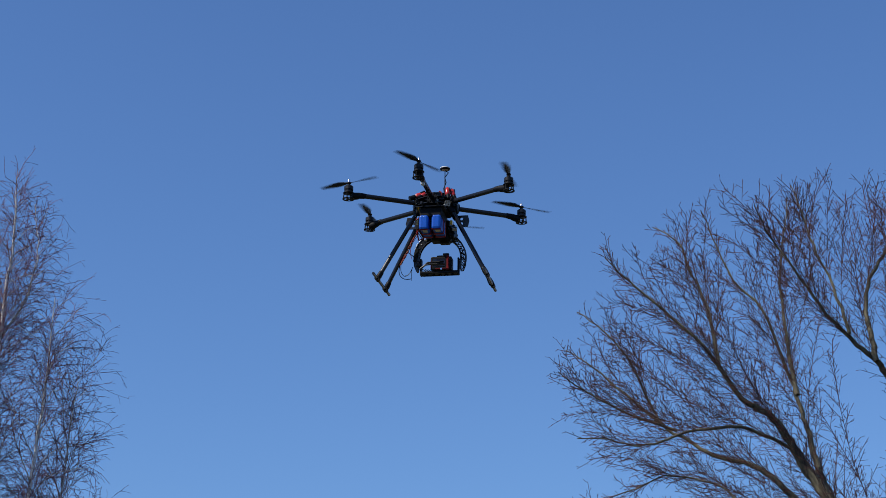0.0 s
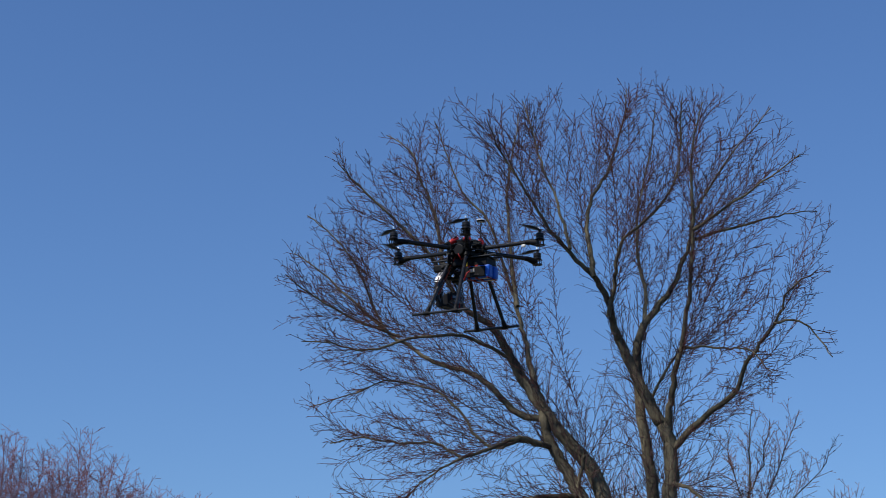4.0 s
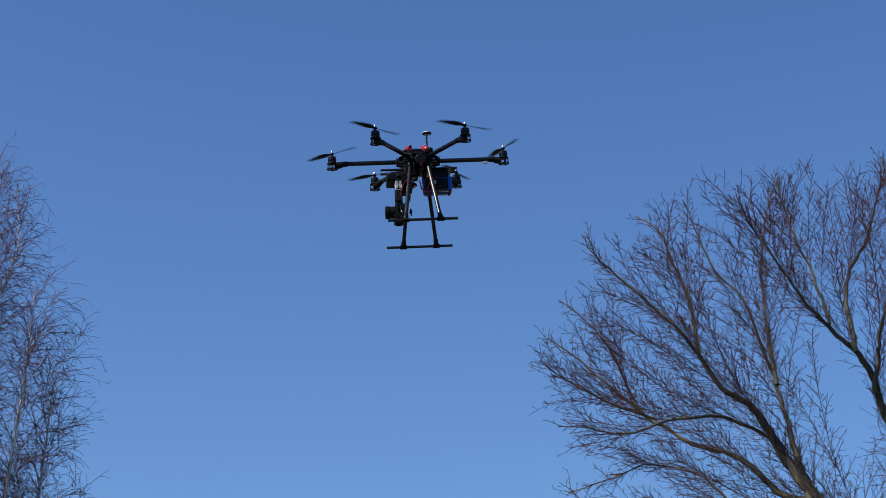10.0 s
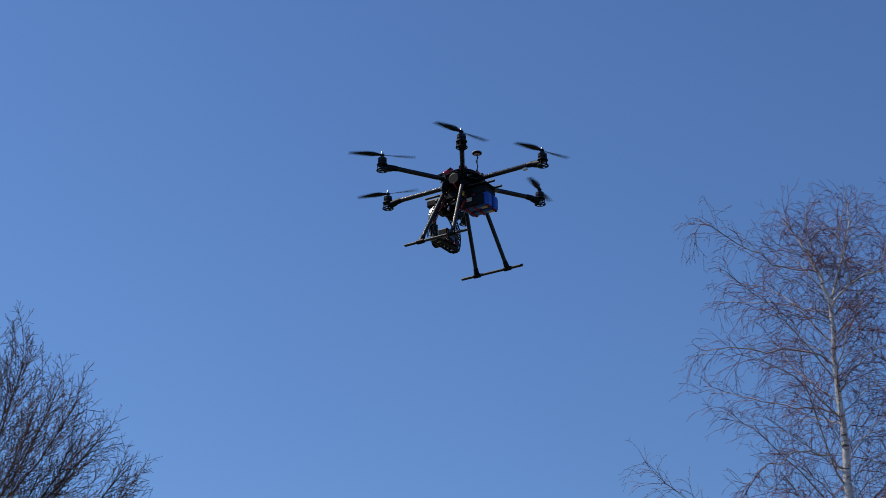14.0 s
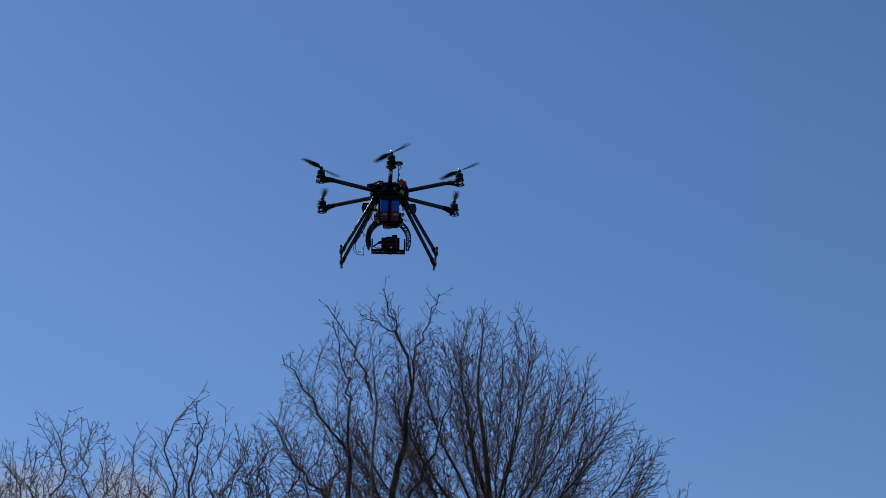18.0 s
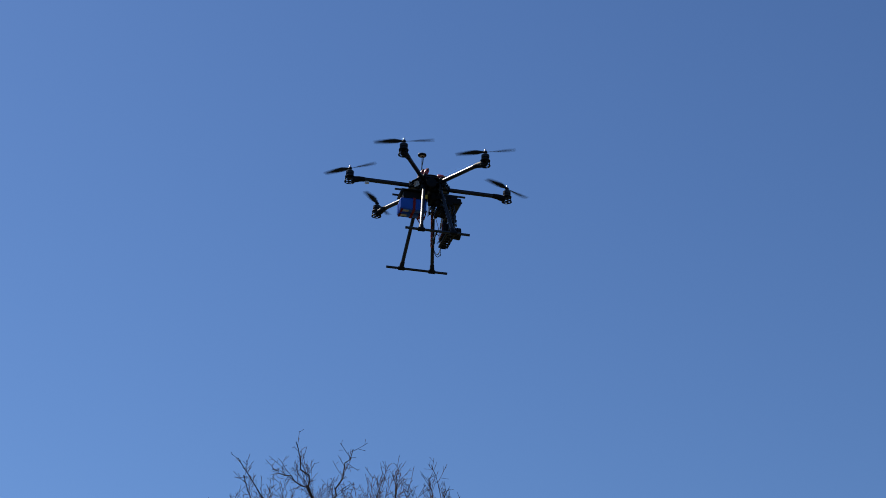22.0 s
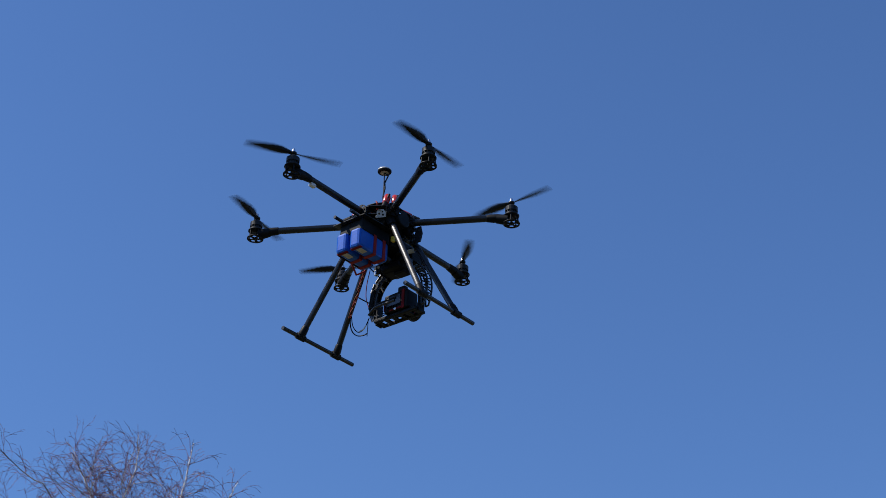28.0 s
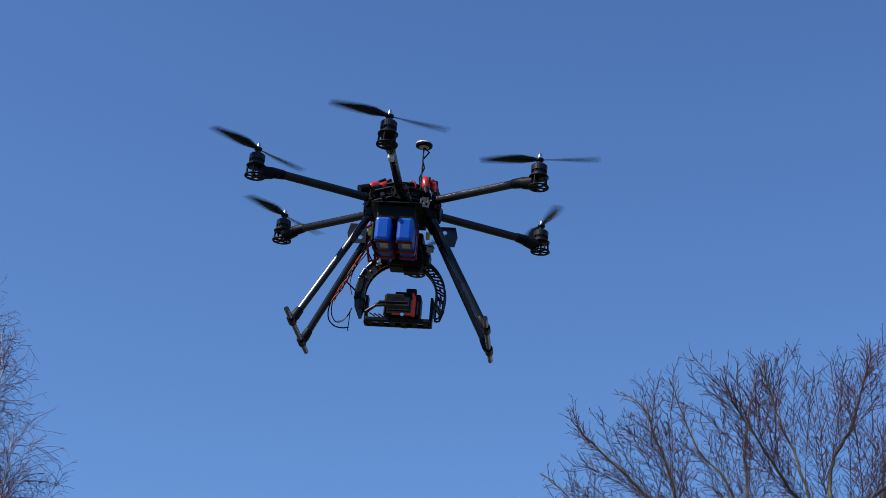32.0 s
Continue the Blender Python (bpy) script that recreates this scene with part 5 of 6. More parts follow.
part("plug", Build().box((0.011, 0.013, 0.02), pose(0.08, -0.03, -0.1), YELLOW, 0.002).mesh("plug"), drone, "yellow battery plug")
bracket = Build().plate([(-0.02, -0.025), (0.02, -0.025), (0.026, 0.0), (0.02, 0.025), (-0.02, 0.025)], 0.003, pose(0, 0, 0, 90, 0, 0), CARBON, [ring(0.006, 8, -0.006, 0.01), ring(0.006, 8, -0.006, -0.01)]).mesh("side_bracket")
for x in (-0.128, 0.128):
    part("side_bracket", bracket, drone, at=pose(x, 0.03, -0.075, 0, 0, 0 if x > 0 else 180) @ Matrix.Scale(1.2, 4))

# landing gear: four splayed legs with joints on two skids
for sx in (-1, 1):
    part("skid", Build().tube([(sx * 0.267, -0.175, -0.391), (sx * 0.267, 0.177, -0.391)], 0.0072, CARBON, 12).mesh("skid", True), drone)
    for sy in (-0.088, 0.088):
        top, foot = Vector((sx * 0.078, sy * 0.5, -0.03)), Vector((sx * 0.263, sy, -0.386))
        d = (foot - top).normalized()
        stand = Matrix.Translation(top) @ d.to_track_quat("Z", "Y").to_matrix().to_4x4()
        leg = part("leg", Build().tube([(0, 0, 0), (0, 0, (foot - top).length)], 0.0102, TUBE_Z, 16).mesh("leg", True), drone, at=stand)
        joint = Build().tube([foot - d * 0.034, foot - d * 0.03, foot - d * 0.008, foot + d * 0.004], [0.0108, 0.0122, 0.0138, 0.012], PLASTIC, 12)
        joint.tube([(sx * 0.267, sy - 0.018, -0.391), (sx * 0.267, sy + 0.018, -0.391)], 0.0115, PLASTIC, 12)
        part("leg_joint", joint.mesh("leg_joint", True), leg, at=stand.inverted())
        part("leg_socket", Build().tube([top - d * 0.02, top + d * 0.03], [0.018, 0.0145], PLASTIC, 12).mesh("leg_socket", True), leg, at=stand.inverted())
loom = Build()
for k, mat in enumerate((ORANGE, RED, ORANGE, PLASTIC)):
    pts = []
    for j in range(25):
        u = j / 24
        c = Vector((-0.085, 0.046, -0.05)).lerp(Vector((-0.2, 0.074, -0.275)), u)
        pts.append(c + Vector((0.013 + 0.0042 * math.sin(17 * u + 1.6 * k), -0.01 + 0.0045 * math.cos(17 * u + 1.6 * k), 0.003 * math.sin(5 * u + k))))
    loom.tube(pts, 0.0019, mat, 6)
part("wire_loom", loom.mesh("wire_loom", True), drone, "twisted orange and red wires along a leg")


def wire(b, pts, r, mat):
    return b.tube([tuple(p) for p in smooth_line(pts, 5)], r, mat, 6)


loop = Build()
wire(loop, [(-0.185, 0.068, -0.255), (-0.198, 0.08, -0.29), (-0.197, 0.092, -0.318), (-0.18, 0.1, -0.335), (-0.157, 0.105, -0.338), (-0.14, 0.108, -0.334)], 0.0021, PLASTIC)
wire(loop, [(-0.187, 0.07, -0.26), (-0.19, 0.085, -0.3), (-0.178, 0.098, -0.322), (-0.16, 0.104, -0.318), (-0.146, 0.106, -0.3), (-0.136, 0.108, -0.275)], 0.0017, PLASTIC)
wire(loop, [(-0.172, 0.098, -0.322), (-0.158, 0.103, -0.316), (-0.146, 0.106, -0.302)], 0.002, WHITE)
loop.tube([(-0.14, 0.108, -0.285), (-0.142, 0.108, -0.345)], 0.0014, PLASTIC, 5)
wire(loop, [(-0.1, 0.06, -0.12), (-0.135, 0.085, -0.16), (-0.148, 0.1, -0.2), (-0.14, 0.108, -0.235)], 0.0015, RED)
part("hanging_wires", loop.mesh("hanging_wires", True), drone, "loose black and white servo wires")
ties = Build().tube([(-0.165, 0.068, -0.2), (-0.122, 0.105, -0.23)], 0.0022, PLASTIC, 6).tube([(-0.11, 0.058, -0.1), (-0.085, 0.1, -0.14)], 0.0022, PLASTIC, 6)
part("cable_struts", ties.mesh("cable_struts"), drone)

# camera gimbal: pan block, pierced horseshoe arms, tray, camera
GY, GZ = 0.112, -0.234
block = Build().box((0.12, 0.05, 0.012), pose(0, GY - 0.02, -0.128), PLASTIC, 0.003).box((0.045, 0.045, 0.035), pose(0, GY - 0.02, -0.105), PLASTIC, 0.004)
block.lathe([(0.022, -0.02), (0.024, -0.018), (0.024, 0.018), (0.02, 0.02)], pose(0, GY - 0.02, -0.085), STEEL, 20)
for x in (-0.03, 0.03):
    block.tube([(x, GY - 0.05, -0.06), (x, GY - 0.04, -0.13)], 0.003, STEEL, 8)
block.box((0.16, 0.05, 0.018), pose(0, GY - 0.015, -0.123), PLASTIC, 0.004).box((0.085, 0.05, 0.024), pose(0.01, GY - 0.05, -0.148), PLASTIC, 0.006)
pick = random.Random(8)
for k in range(26):
    x, y, z = pick.uniform(-0.085, 0.085), GY - pick.uniform(0.0, 0.09), -pick.uniform(0.115, 0.155)
    block.box((pick.uniform(0.008, 0.026), pick.uniform(0.008, 0.022), pick.uniform(0.006, 0.02)), pose(x, y, z + abs(x) * 0.3, pick.uniform(-40, 40), pick.uniform(-30, 30), pick.uniform(0, 90)), (PLASTIC, PLASTIC, CARBON, STEEL, BRUSHED)[k % 5 if k < 20 else 0], 0.002)
for x in (-0.055, 0.05):
    block.lathe([(0.014, -0.004), (0.017, -0.003), (0.017, 0.003), (0.014, 0.004)], pose(x, GY - 0.06, -0.135, 90, 0, 0), PLASTIC, 18)
for k in range(9):
    x = -0.075 + 0.019 * k
    block.box((0.01, 0.012 + 0.008 * (k % 3), 0.016), pose(x, GY - 0.05 - 0.006 * (k % 2), -0.138), PLASTIC if k % 4 else STEEL, 0.002)
block.box((0.15, 0.10, 0.04), pose(0, GY + 0.01, -0.1), PLASTIC, 0.008).box((0.10, 0.12, 0.03), pose(0.01, GY - 0.02, -0.078), PLASTIC, 0.006)
block.box((0.014, 0.014, 0.02), pose(-0.062, GY - 0.06, -0.148), ALUMINIUM, 0.003).box((0.008, 0.008, 0.01), pose(-0.03, GY - 0.088, -0.146), LABEL, 0.002)
block.box((0.10, 0.055, 0.018), pose(0.014, GY - 0.032, -0.153), PLASTIC, 0.006).box((0.05, 0.04, 0.014), pose(0.03, GY - 0.03, -0.164), PLASTIC, 0.005)
part("pan_block", block.mesh("pan_block"), drone)


def horseshoe(name, side, y):
    """One curved arm of the gimbal: a solid plate on one side, an open lattice on the other."""
    outer, inner = 0.132, 0.102
    b = Build()
    last = -12 if side < 0 else 74
    arc = [radians(92 + (last - 92) * k / 13) for k in range(14)]
    out = [(outer * math.cos(a), outer * math.sin(a)) for a in arc]
    inn = [(inner * math.cos(a), inner * math.sin(a)) for a in arc][::-1]
    if side < 0:
        out += [(0.128, -0.04), (0.116, -0.068), (0.108, -0.066)]
    b.plate(out + inn, 0.003, pose(0, 0, 0, 90, 0, 0), CARBON)
    if side > 0:
        for r in (outer - 0.003, inner + 0.003):
            rim = [(r * math.cos(radians(78 - 6 * k)), 0, r * math.sin(radians(78 - 6 * k))) for k in range(16)]
            if r > 0.12:
                rim += [(0.126, 0, -0.036), (0.116, 0, -0.064), (0.106, 0, -0.066)]
            else:
                rim += [(0.103, 0, -0.04), (0.104, 0, -0.066)]
            b.tube(rim, 0.0034, CARBON, 6)
        for k in range(8):
            a, c = radians(72 - 11.5 * k), radians(72 - 11.5 * k - 10)
            b.tube([((inner + 0.003) * math.cos(a), 0, (inner + 0.003) * math.sin(a)), ((outer - 0.003) * math.cos(c), 0, (outer - 0.003) * math.sin(c))], 0.0026, CARBON, 5)
        b.tube([(0.104, 0, -0.03), (0.121, 0, -0.052)], 0.0026, CARBON, 5)
    return part(name, b.mesh(name), drone, at=pose(0, y, GZ) @ Matrix.Diagonal((side, 1, 1, 1)))


for side in (-1, 1):
    for y in (GY - 0.012, GY + 0.012):
        horseshoe("gimbal_arm", side, y)
    for a in (85, 62, 50, 38, 26, 14, 2, -8):
        x, z = 0.117 * math.cos(radians(a)), 0.117 * math.sin(radians(a))
        part("spacer", Build().tube([(side * x, GY - 0.016, GZ + z), (side * x, GY + 0.016, GZ + z)], 0.003, BRUSHED if side < 0 else STEEL, 8).mesh("spacer"), drone)
servo = Build().box((0.02, 0.035, 0.075), pose(-0.118, GY, GZ + 0.02, 0, 8, 0), PLASTIC, 0.003).lathe([(0.02, -0.008), (0.022, -0.006), (0.022, 0.006), (0.018, 0.008)], pose(-0.108, GY, GZ - 0.03, 0, 90, 0), STEEL, 18)
servo.box((0.004, 0.036, 0.036), pose(-0.116, GY, GZ + 0.062, 0, 25, 0), BRUSHED, 0.001).box((0.004, 0.034, 0.034), pose(-0.093, GY, GZ + 0.094, 0, 44, 0), BRUSHED, 0.001)
for x, z, a in ((-0.119, 0.062, 25), (-0.096, 0.096, 44)):
    servo.box((0.002, 0.006, 0.024), pose(x, GY, GZ + z, 0, a, 0), PLASTIC)
part("tilt_servo", servo.mesh("tilt_servo"), drone)
tray = Build().box((0.186, 0.014, 0.013), pose(0, GY - 0.022, GZ - 0.079), PLASTIC, 0.003).box((0.186, 0.012, 0.011), pose(0, GY + 0.02, GZ - 0.079), PLASTIC, 0.003)
for k in range(6):
    tray.box((0.016, 0.034, 0.006), pose(-0.08 + 0.032 * k, GY - 0.001, GZ - 0.08), PLASTIC, 0.001)
for x in (-0.09, 0.09):
    tray.box((0.008, 0.03, 0.085), pose(x * 1.04, GY, GZ - 0.045), PLASTIC, 0.002)
tray.tube([(-0.085, GY - 0.055, GZ - 0.068), (-0.05, GY - 0.06, GZ - 0.04), (0.03, GY - 0.06, GZ - 0.038)], 0.005, PLASTIC, 8)
tray.tube([(-0.088, GY - 0.06, GZ - 0.07), (-0.06, GY - 0.064, GZ - 0.052), (-0.04, GY - 0.064, GZ - 0.05), (0.03, GY - 0.064, GZ - 0.05)], 0.0045, CARBON, 8)
for k in range(4):
    tray.box((0.02, 0.004, 0.003), pose(-0.07 + 0.013 * k, GY - 0.04, GZ - 0.0715 - 0.001 * k, 0, 30, 0), STEEL)
part("camera_tray", tray.mesh("camera_tray"), drone)
body_ = Build().box((0.105, 0.055, 0.068), pose(0.012, GY - 0.01, GZ - 0.036), PLASTIC, 0.006).box((0.05, 0.03, 0.014), pose(0.012, GY - 0.005, GZ + 0.003), PLASTIC, 0.004)
body_.box((0.06, 0.0015, 0.04), pose(0.002, GY - 0.0382, GZ - 0.034), GLASS)
body_.box((0.03, 0.02, 0.02), pose(0.035, GY - 0.028, GZ + 0.004), PLASTIC, 0.003)
camera_body = part("onboard_camera", body_.mesh("onboard_camera"), drone, "black compact camera held by a red strap")
lens = Build().lathe([(0.03, 0.0), (0.032, 0.004), (0.032, 0.03), (0.034, 0.034), (0.034, 0.052), (0.03, 0.054)], pose(0.012, GY + 0.017, GZ - 0.036, -90, 0, 0), PLASTIC, 24)
lens.lathe([(0.026, 0.0545), (0.02, 0.056), (0.008, 0.057)], pose(0.012, GY + 0.017, GZ - 0.036, -90, 0, 0), GLASS, 24)
part("lens", lens.mesh("lens"), camera_body)
st = Build()
for s, m in (((0.011, 0.059, 0.002), pose(0.045, GY - 0.01, GZ - 0.001)), ((0.011, 0.002, 0.072), pose(0.045, GY - 0.0388, GZ - 0.036)), ((0.011, 0.002, 0.072), pose(0.045, GY + 0.0188, GZ - 0.036)), ((0.06, 0.002, 0.006), pose(0.015, GY - 0.0392, GZ - 0.066)), ((0.003, 0.0022, 0.04), pose(-0.038, GY - 0.0386, GZ - 0.042))):
    st.box(s, m, DARK_RED)
st.lathe([(0.005, 0), (0.005, 0.004)], pose(0.015, GY - 0.041, GZ - 0.068, 90, 0, 0), ALUMINIUM, 10)
part("camera_strap", st.mesh("camera_strap"), camera_body, "red fabric strap")


# seconds, place in metres, turn in degrees
FLIGHT = [
    (0, -0.029, 7.253, 4.038, -2.7, 1.1, -10.3), (0.25, -0.038, 7.365, 4.067, -1.9, 1.9, -7.9), (0.5, -0.036, 7.464, 4.086, -1.3, 2.6, -5.6),
    (0.75, -0.000, 7.513, 4.077, -1.3, 2.9, -3.8), (1, 0.054, 7.552, 4.058, -1.4, 2.9, -1.9), (1.25, 0.124, 7.617, 4.042, -0.6, 2.7, -0.1),
    (1.5, 0.201, 7.679, 4.022, 0.2, 2.6, 2.4), (1.75, 0.276, 7.706, 3.996, 0.4, 3.1, 6.4), (2, 0.355, 7.736, 3.963, 0.4, 3.7, 11.2),
    (2.25, 0.443, 7.807, 3.924, 0.5, 4.5, 16.6), (2.5, 0.549, 7.879, 3.872, 0.5, 5.1, 22.0), (2.75, 0.692, 7.908, 3.787, 0.3, 5.3, 26.6),
    (3, 0.839, 7.938, 3.705, 0.3, 5.1, 30.8), (3.25, 0.944, 8.023, 3.666, 0.9, 4.8, 34.5), (3.5, 1.078, 8.106, 3.637, 1.3, 4.1, 38.3),
    (3.75, 1.387, 8.126, 3.579, 0.8, 2.7, 43.4), (4, 1.596, 8.126, 3.545, 0.2, 1.6, 48.3), (4.25, 1.366, 8.177, 3.596, 0.2, 1.3, 51.1),
    (4.5, 1.046, 8.266, 3.670, 0.3, 1.4, 53.6), (4.75, 0.886, 8.344, 3.706, 0.3, 1.3, 56.8), (5, 0.792, 8.412, 3.719, 0.3, 1.4, 60.4),
    (5.25, 0.769, 8.457, 3.712, 0.3, 1.5, 64.4), (5.5, 0.822, 8.475, 3.690, 0.4, 1.7, 68.7), (5.75, 0.957, 8.459, 3.658, 0.4, 1.8, 73.3),
    (6, 1.181, 8.410, 3.621, 0.5, 2.0, 78.1), (6.25, 1.503, 8.327, 3.584, 0.7, 2.0, 83.2), (6.5, 1.930, 8.211, 3.551, 0.8, 2.0, 88.3),
    (6.75, 2.191, 8.133, 3.544, 1.0, 2.2, 91.4), (7, 2.002, 8.153, 3.587, 1.2, 2.8, 90.2), (7.25, 1.913, 8.125, 3.637, 0.8, 2.6, 89.8),
    (7.5, 1.803, 8.094, 3.693, 0.3, 2.3, 89.5), (7.75, 1.651, 8.072, 3.739, -0.2, 2.1, 89.5), (8, 1.480, 8.056, 3.790, -0.5, 1.9, 89.7),
    (8.25, 1.303, 8.052, 3.861, -0.4, 1.7, 90.0), (8.5, 1.117, 8.044, 3.939, -0.1, 1.4, 90.4), (8.75, 0.924, 8.019, 4.021, -0.1, 1.1, 90.3),
    (9, 0.727, 7.975, 4.100, -0.1, 0.8, 90.3), (9.25, 0.524, 7.898, 4.165, -0.2, 0.6, 90.6), (9.5, 0.326, 7.816, 4.226, -0.6, 0.3, 91.1),
    (9.75, 0.143, 7.761, 4.293, -1.4, -0.3, 91.6), (10, -0.035, 7.702, 4.358, -2.5, -1.0, 92.1), (10.25, -0.206, 7.611, 4.413, -3.8, -1.4, 92.2),
    (10.5, -0.387, 7.507, 4.465, -5.0, -1.7, 92.2), (10.75, -0.598, 7.399, 4.517, -6.2, -2.0, 92.4), (11, -0.834, 7.273, 4.565, -7.0, -2.0, 92.7),
    (11.25, -1.098, 7.111, 4.602, -7.4, -1.0, 92.7), (11.5, -1.388, 6.937, 4.637, -7.3, 0.2, 92.8), (11.75, -1.708, 6.763, 4.675, -6.5, 0.6, 93.2),
    (12, -2.046, 6.596, 4.716, -5.6, 0.6, 93.9), (12.25, -2.404, 6.457, 4.763, -5.3, 0.3, 95.1), (12.5, -2.765, 6.315, 4.807, -4.9, -0.1, 96.2),
    (12.75, -3.104, 6.145, 4.833, -3.7, -0.1, 96.7), (13, -3.433, 5.978, 4.849, -2.6, -0.1, 97.0), (13.25, -3.768, 5.843, 4.862, -2.7, -0.4, 97.2),
    (13.5, -4.089, 5.708, 4.866, -3.2, -0.7, 97.5), (13.75, -4.365, 5.538, 4.850, -3.4, -0.7, 98.1), (14, -4.623, 5.372, 4.831, -3.7, -0.6, 98.8),
    (14.25, -4.897, 5.238, 4.833, -4.2, -0.3, 99.2), (14.5, -5.166, 5.112, 4.838, -4.5, 0.0, 99.5), (14.75, -5.416, 4.979, 4.836, -3.7, 0.0, 99.8),
    (15, -5.648, 4.846, 4.833, -3.0, -0.1, 99.9), (15.25, -5.855, 4.712, 4.830, -3.1, -0.3, 100.2), (15.5, -6.045, 4.581, 4.829, -3.5, -0.6, 100.0),
    (15.75, -6.228, 4.458, 4.832, -3.7, -0.7, 99.0), (16, -6.401, 4.344, 4.839, -4.1, -0.7, 97.2), (16.25, -6.566, 4.238, 4.849, -4.5, -0.6, 94.7),
    (16.5, -6.721, 4.143, 4.864, -4.8, -0.5, 91.6), (16.75, -6.864, 4.058, 4.882, -4.9, -0.4, 87.9), (17, -6.995, 3.986, 4.904, -4.8, -0.4, 83.7),
    (17.25, -7.113, 3.926, 4.931, -4.4, -0.5, 79.1), (17.5, -7.214, 3.879, 4.962, -3.5, -0.8, 74.2), (17.75, -7.298, 3.844, 4.998, -2.1, -1.2, 68.9),
    (18, -7.377, 3.830, 5.039, -0.9, -1.5, 63.0), (18.25, -7.479, 3.858, 5.088, -0.1, -1.8, 55.6), (18.5, -7.559, 3.898, 5.138, 0.3, -2.0, 48.3),
    (18.75, -7.561, 3.915, 5.174, 0.5, -2.2, 43.1), (19, -7.538, 3.937, 5.216, 0.9, -2.2, 38.1), (19.25, -7.540, 3.988, 5.285, 1.6, -2.1, 31.8),
    (19.5, -7.530, 4.042, 5.364, 2.2, -2.0, 25.2), (19.75, -7.481, 4.076, 5.444, 2.5, -2.2, 18.9), (20, -7.408, 4.096, 5.524, 2.8, -2.5, 12.6),
    (20.25, -7.308, 4.094, 5.603, 3.2, -2.3, 5.9), (20.5, -7.201, 4.080, 5.674, 3.4, -2.2, -0.6), (20.75, -7.110, 4.060, 5.729, 2.4, -2.3, -7.3),
    (21, -7.016, 4.040, 5.767, 1.1, -2.2, -13.0), (21.25, -6.911, 4.027, 5.781, 0.7, -0.9, -16.7), (21.5, -6.791, 4.025, 5.781, 0.5, 0.5, -19.1),
    (21.75, -6.648, 4.042, 5.778, 0.2, 0.8, -20.1), (22, -6.489, 4.071, 5.774, 0.2, 1.1, -20.6), (22.25, -6.313, 4.106, 5.774, 0.8, 1.9, -21.3),
    (22.5, -6.129, 4.147, 5.777, 1.4, 2.6, -21.9), (22.75, -5.956, 4.191, 5.787, 1.6, 2.4, -21.5), (23, -5.764, 4.234, 5.793, 1.7, 1.9, -21.0),
    (23.25, -5.524, 4.262, 5.771, 2.1, 1.8, -21.0), (23.5, -5.290, 4.274, 5.741, 2.5, 1.6, -21.2), (23.75, -5.092, 4.283, 5.734, 2.4, 1.2, -21.6),
    (24, -4.896, 4.291, 5.725, 2.2, 1.0, -22.0), (24.25, -4.689, 4.288, 5.688, 2.4, 1.2, -22.1), (24.5, -4.468, 4.290, 5.646, 2.6, 1.4, -22.2),
    (24.75, -4.249, 4.297, 5.604, 2.6, 1.6, -22.4), (25, -4.035, 4.303, 5.559, 2.3, 1.6, -22.7), (25.25, -3.822, 4.310, 5.510, 2.0, 1.4, -23.0),
    (25.5, -3.607, 4.317, 5.456, 1.6, 1.3, -23.4), (25.75, -3.387, 4.325, 5.397, 1.2, 1.1, -23.7), (26, -3.159, 4.334, 5.331, 0.9, 1.0, -24.0),
    (26.25, -2.920, 4.342, 5.257, 0.7, 0.9, -24.2), (26.5, -2.668, 4.348, 5.177, 0.6, 0.9, -24.3), (26.75, -2.390, 4.353, 5.084, 0.7, 1.0, -24.3),
    (27, -2.122, 4.359, 4.987, 0.8, 1.0, -24.4), (27.25, -1.908, 4.368, 4.898, 1.2, 1.1, -24.9), (27.5, -1.702, 4.378, 4.801, 1.6, 1.1, -25.6),
    (27.75, -1.499, 4.374, 4.673, 1.4, 0.8, -25.7), (28, -1.301, 4.369, 4.533, 1.1, 0.4, -25.8), (28.25, -1.106, 4.375, 4.387, 1.0, -0.2, -26.2),
    (28.5, -0.970, 4.402, 4.301, 1.6, 0.0, -26.5), (28.75, -0.845, 4.376, 4.201, 1.8, -0.3, -26.6), (29, -0.735, 4.332, 4.097, 1.5, -0.8, -26.5),
    (29.25, -0.637, 4.308, 4.009, 1.0, -0.5, -26.3), (29.5, -0.543, 4.285, 3.931, 0.5, -0.3, -26.2), (29.75, -0.445, 4.261, 3.870, 0.4, -0.7, -26.7),
    (30, -0.350, 4.235, 3.817, 0.3, -1.4, -27.3), (30.25, -0.261, 4.202, 3.763, 0.2, -2.1, -28.0), (30.5, -0.188, 4.169, 3.710, 0.0, -2.4, -28.1),
    (30.75, -0.146, 4.144, 3.658, -0.1, -1.8, -27.0), (31, -0.120, 4.120, 3.605, -0.4, -1.0, -24.5), (31.25, -0.106, 4.090, 3.540, -1.2, -0.5, -19.5),
    (31.5, -0.094, 4.068, 3.487, -1.9, -0.0, -14.0), (31.75, -0.070, 4.070, 3.472, -1.5, 1.0, -9.8), (32, -0.042, 4.081, 3.469, -0.8, 2.2, -5.9),
]


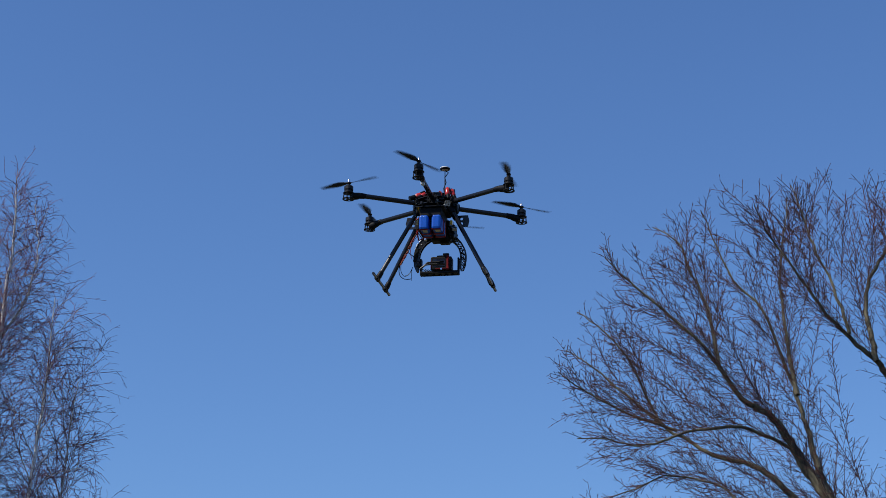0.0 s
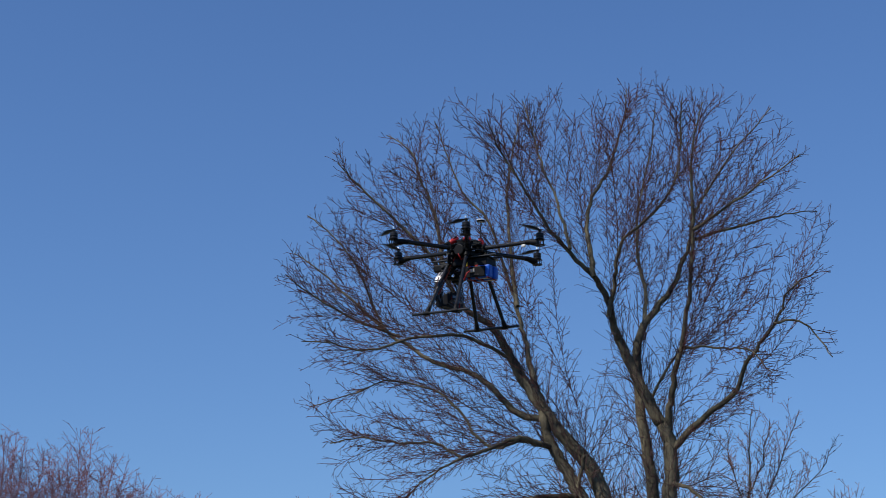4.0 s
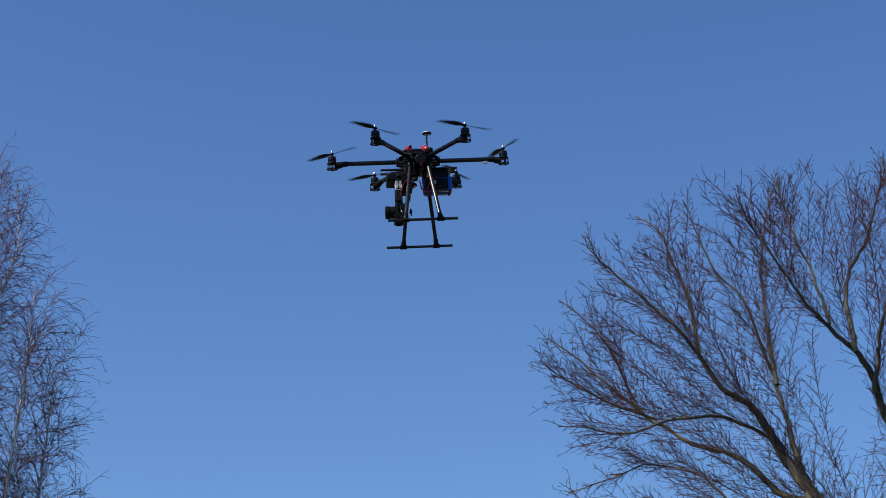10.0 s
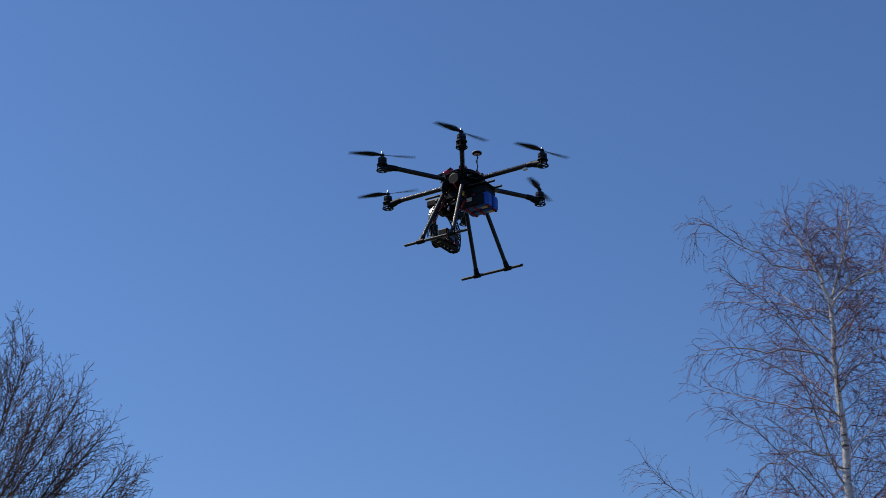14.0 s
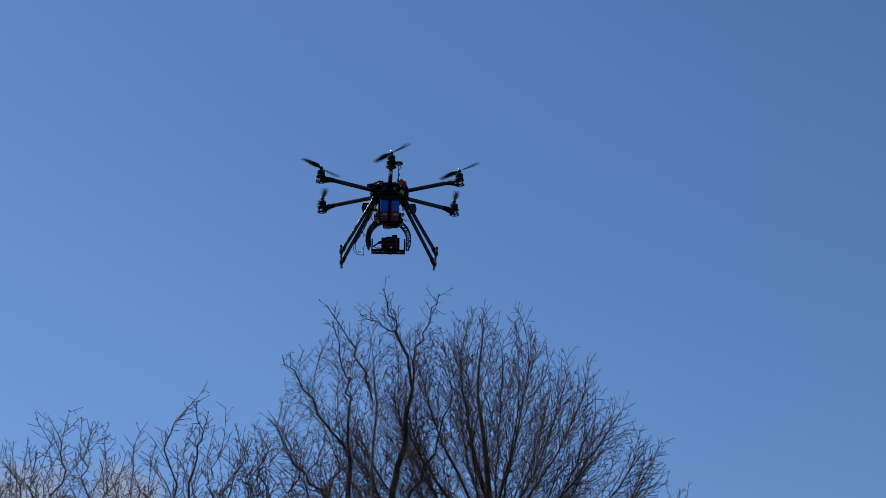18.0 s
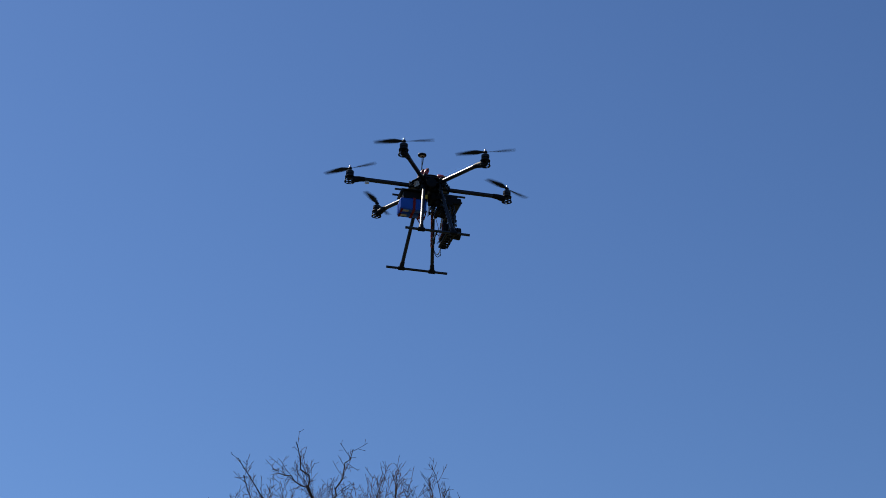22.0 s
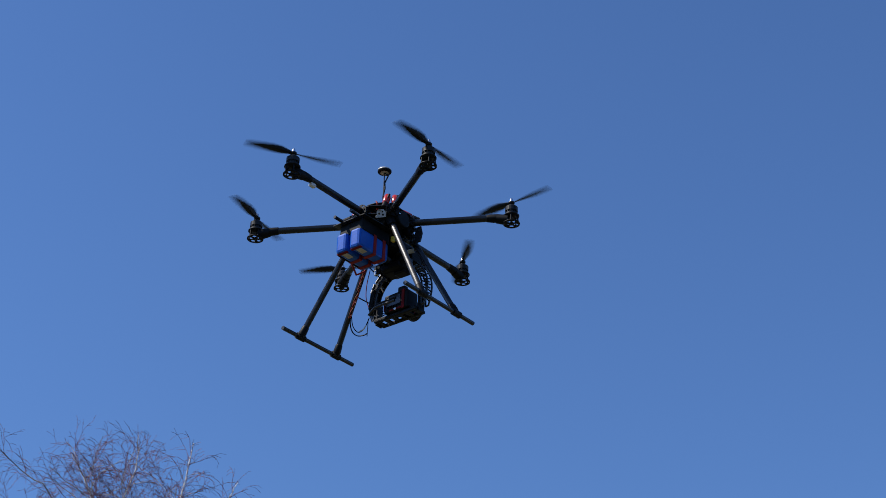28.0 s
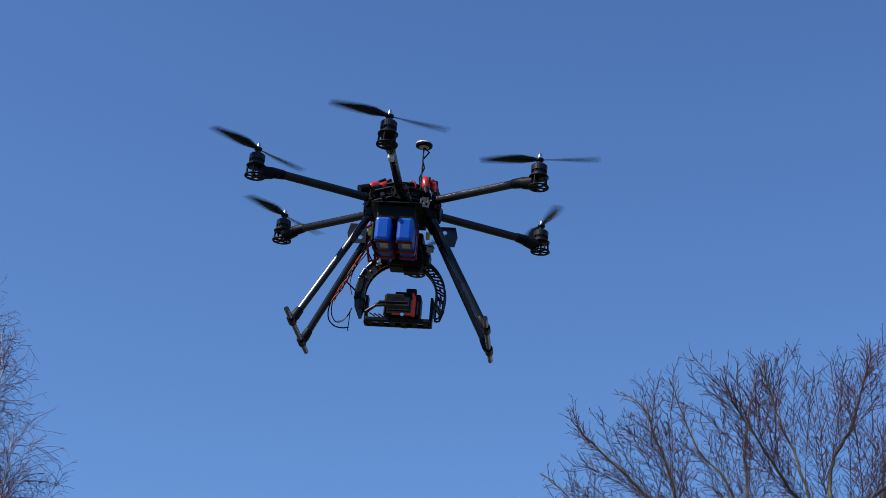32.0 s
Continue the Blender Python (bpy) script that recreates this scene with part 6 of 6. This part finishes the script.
# how each propeller stands at these seconds, in degrees from its arm; it spins between
SECONDS = (0, 1, 2, 3, 4, 7, 8, 9, 10, 11, 12, 13, 14, 15, 18, 19, 20, 21, 22, 23, 24, 27, 28, 29, 30, 31, 32)
NEAR = (150, 166, 50, 16, 78, 102, 102, 62, 112, 152, 30, 136, 64, 22, 34, 24, 104, 138, 140, 114, 66, 128, 150, 114, 134, 136, 114)
NEAR_RIGHT = (118, 90, 76, 52, 98, 114, 90, 164, 0, 176, 96, 6, 38, 98, 158, 92, 12, 120, 99, 168, 60, 94, 120, 110, 90, 96, 24)
FAR_RIGHT = (6, 62, 10, 90, 90, 148, 22, 28, 30, 124, 90, 37, 90, 90, 60, 134, 44, 94, 34, 164, 166, 16, 148, 134, 132, 150, 78)
FAR = (111, 90, 133, 32, 90, 42, 58, 30, 140, 72, 166, 58, 16, 86, 129, 28, 80, 114, 30, 166, 96, 0, 46, 68, 174, 4, 40)
FAR_LEFT = (116, 28, 138, 152, 90, 52, 148, 160, 162, 100, 164, 68, 162, 124, 126, 36, 94, 104, 30, 90, 64, 30, 58, 6, 6, 124, 86)
NEAR_LEFT = (128, 12, 6, 176, 42, 100, 92, 82, 90, 100, 102, 42, 130, 96, 20, 16, 114, 74, 114, 22, 62, 38, 74, 176, 62, 60, 20)


def spin(k, stands):
    """Angles of a propeller for every step of the clip: about 85 degrees a step, two blades alike."""
    way = 1 if k % 2 else -1
    angle = [float(stands[0])]
    for t0, t1, a, b in zip(SECONDS, SECONDS[1:], stands, stands[1:]):
        steps = (t1 - t0) * FPS
        turn = (way * (b - a)) % 180
        turn += 180 * int((87.5 * steps - turn) / 180)
        start = angle[-1]
        angle += [start + way * turn * j / steps for j in range(1, steps + 1)]
    return angle


def motions():
    walk(drone, [(t, pose(x, y, z, rx, ry, rz)) for t, x, y, z, rx, ry, rz in FLIGHT])
    for k, (prop, stands) in enumerate(zip(propellers, (NEAR, NEAR_RIGHT, FAR_RIGHT, FAR, FAR_LEFT, NEAR_LEFT))):
        seat = prop.matrix_basis.copy()
        walk(prop, [(j / FPS, seat @ pose(0, 0, 0, 0, 0, a)) for j, a in enumerate(spin(k, stands))])


motions()
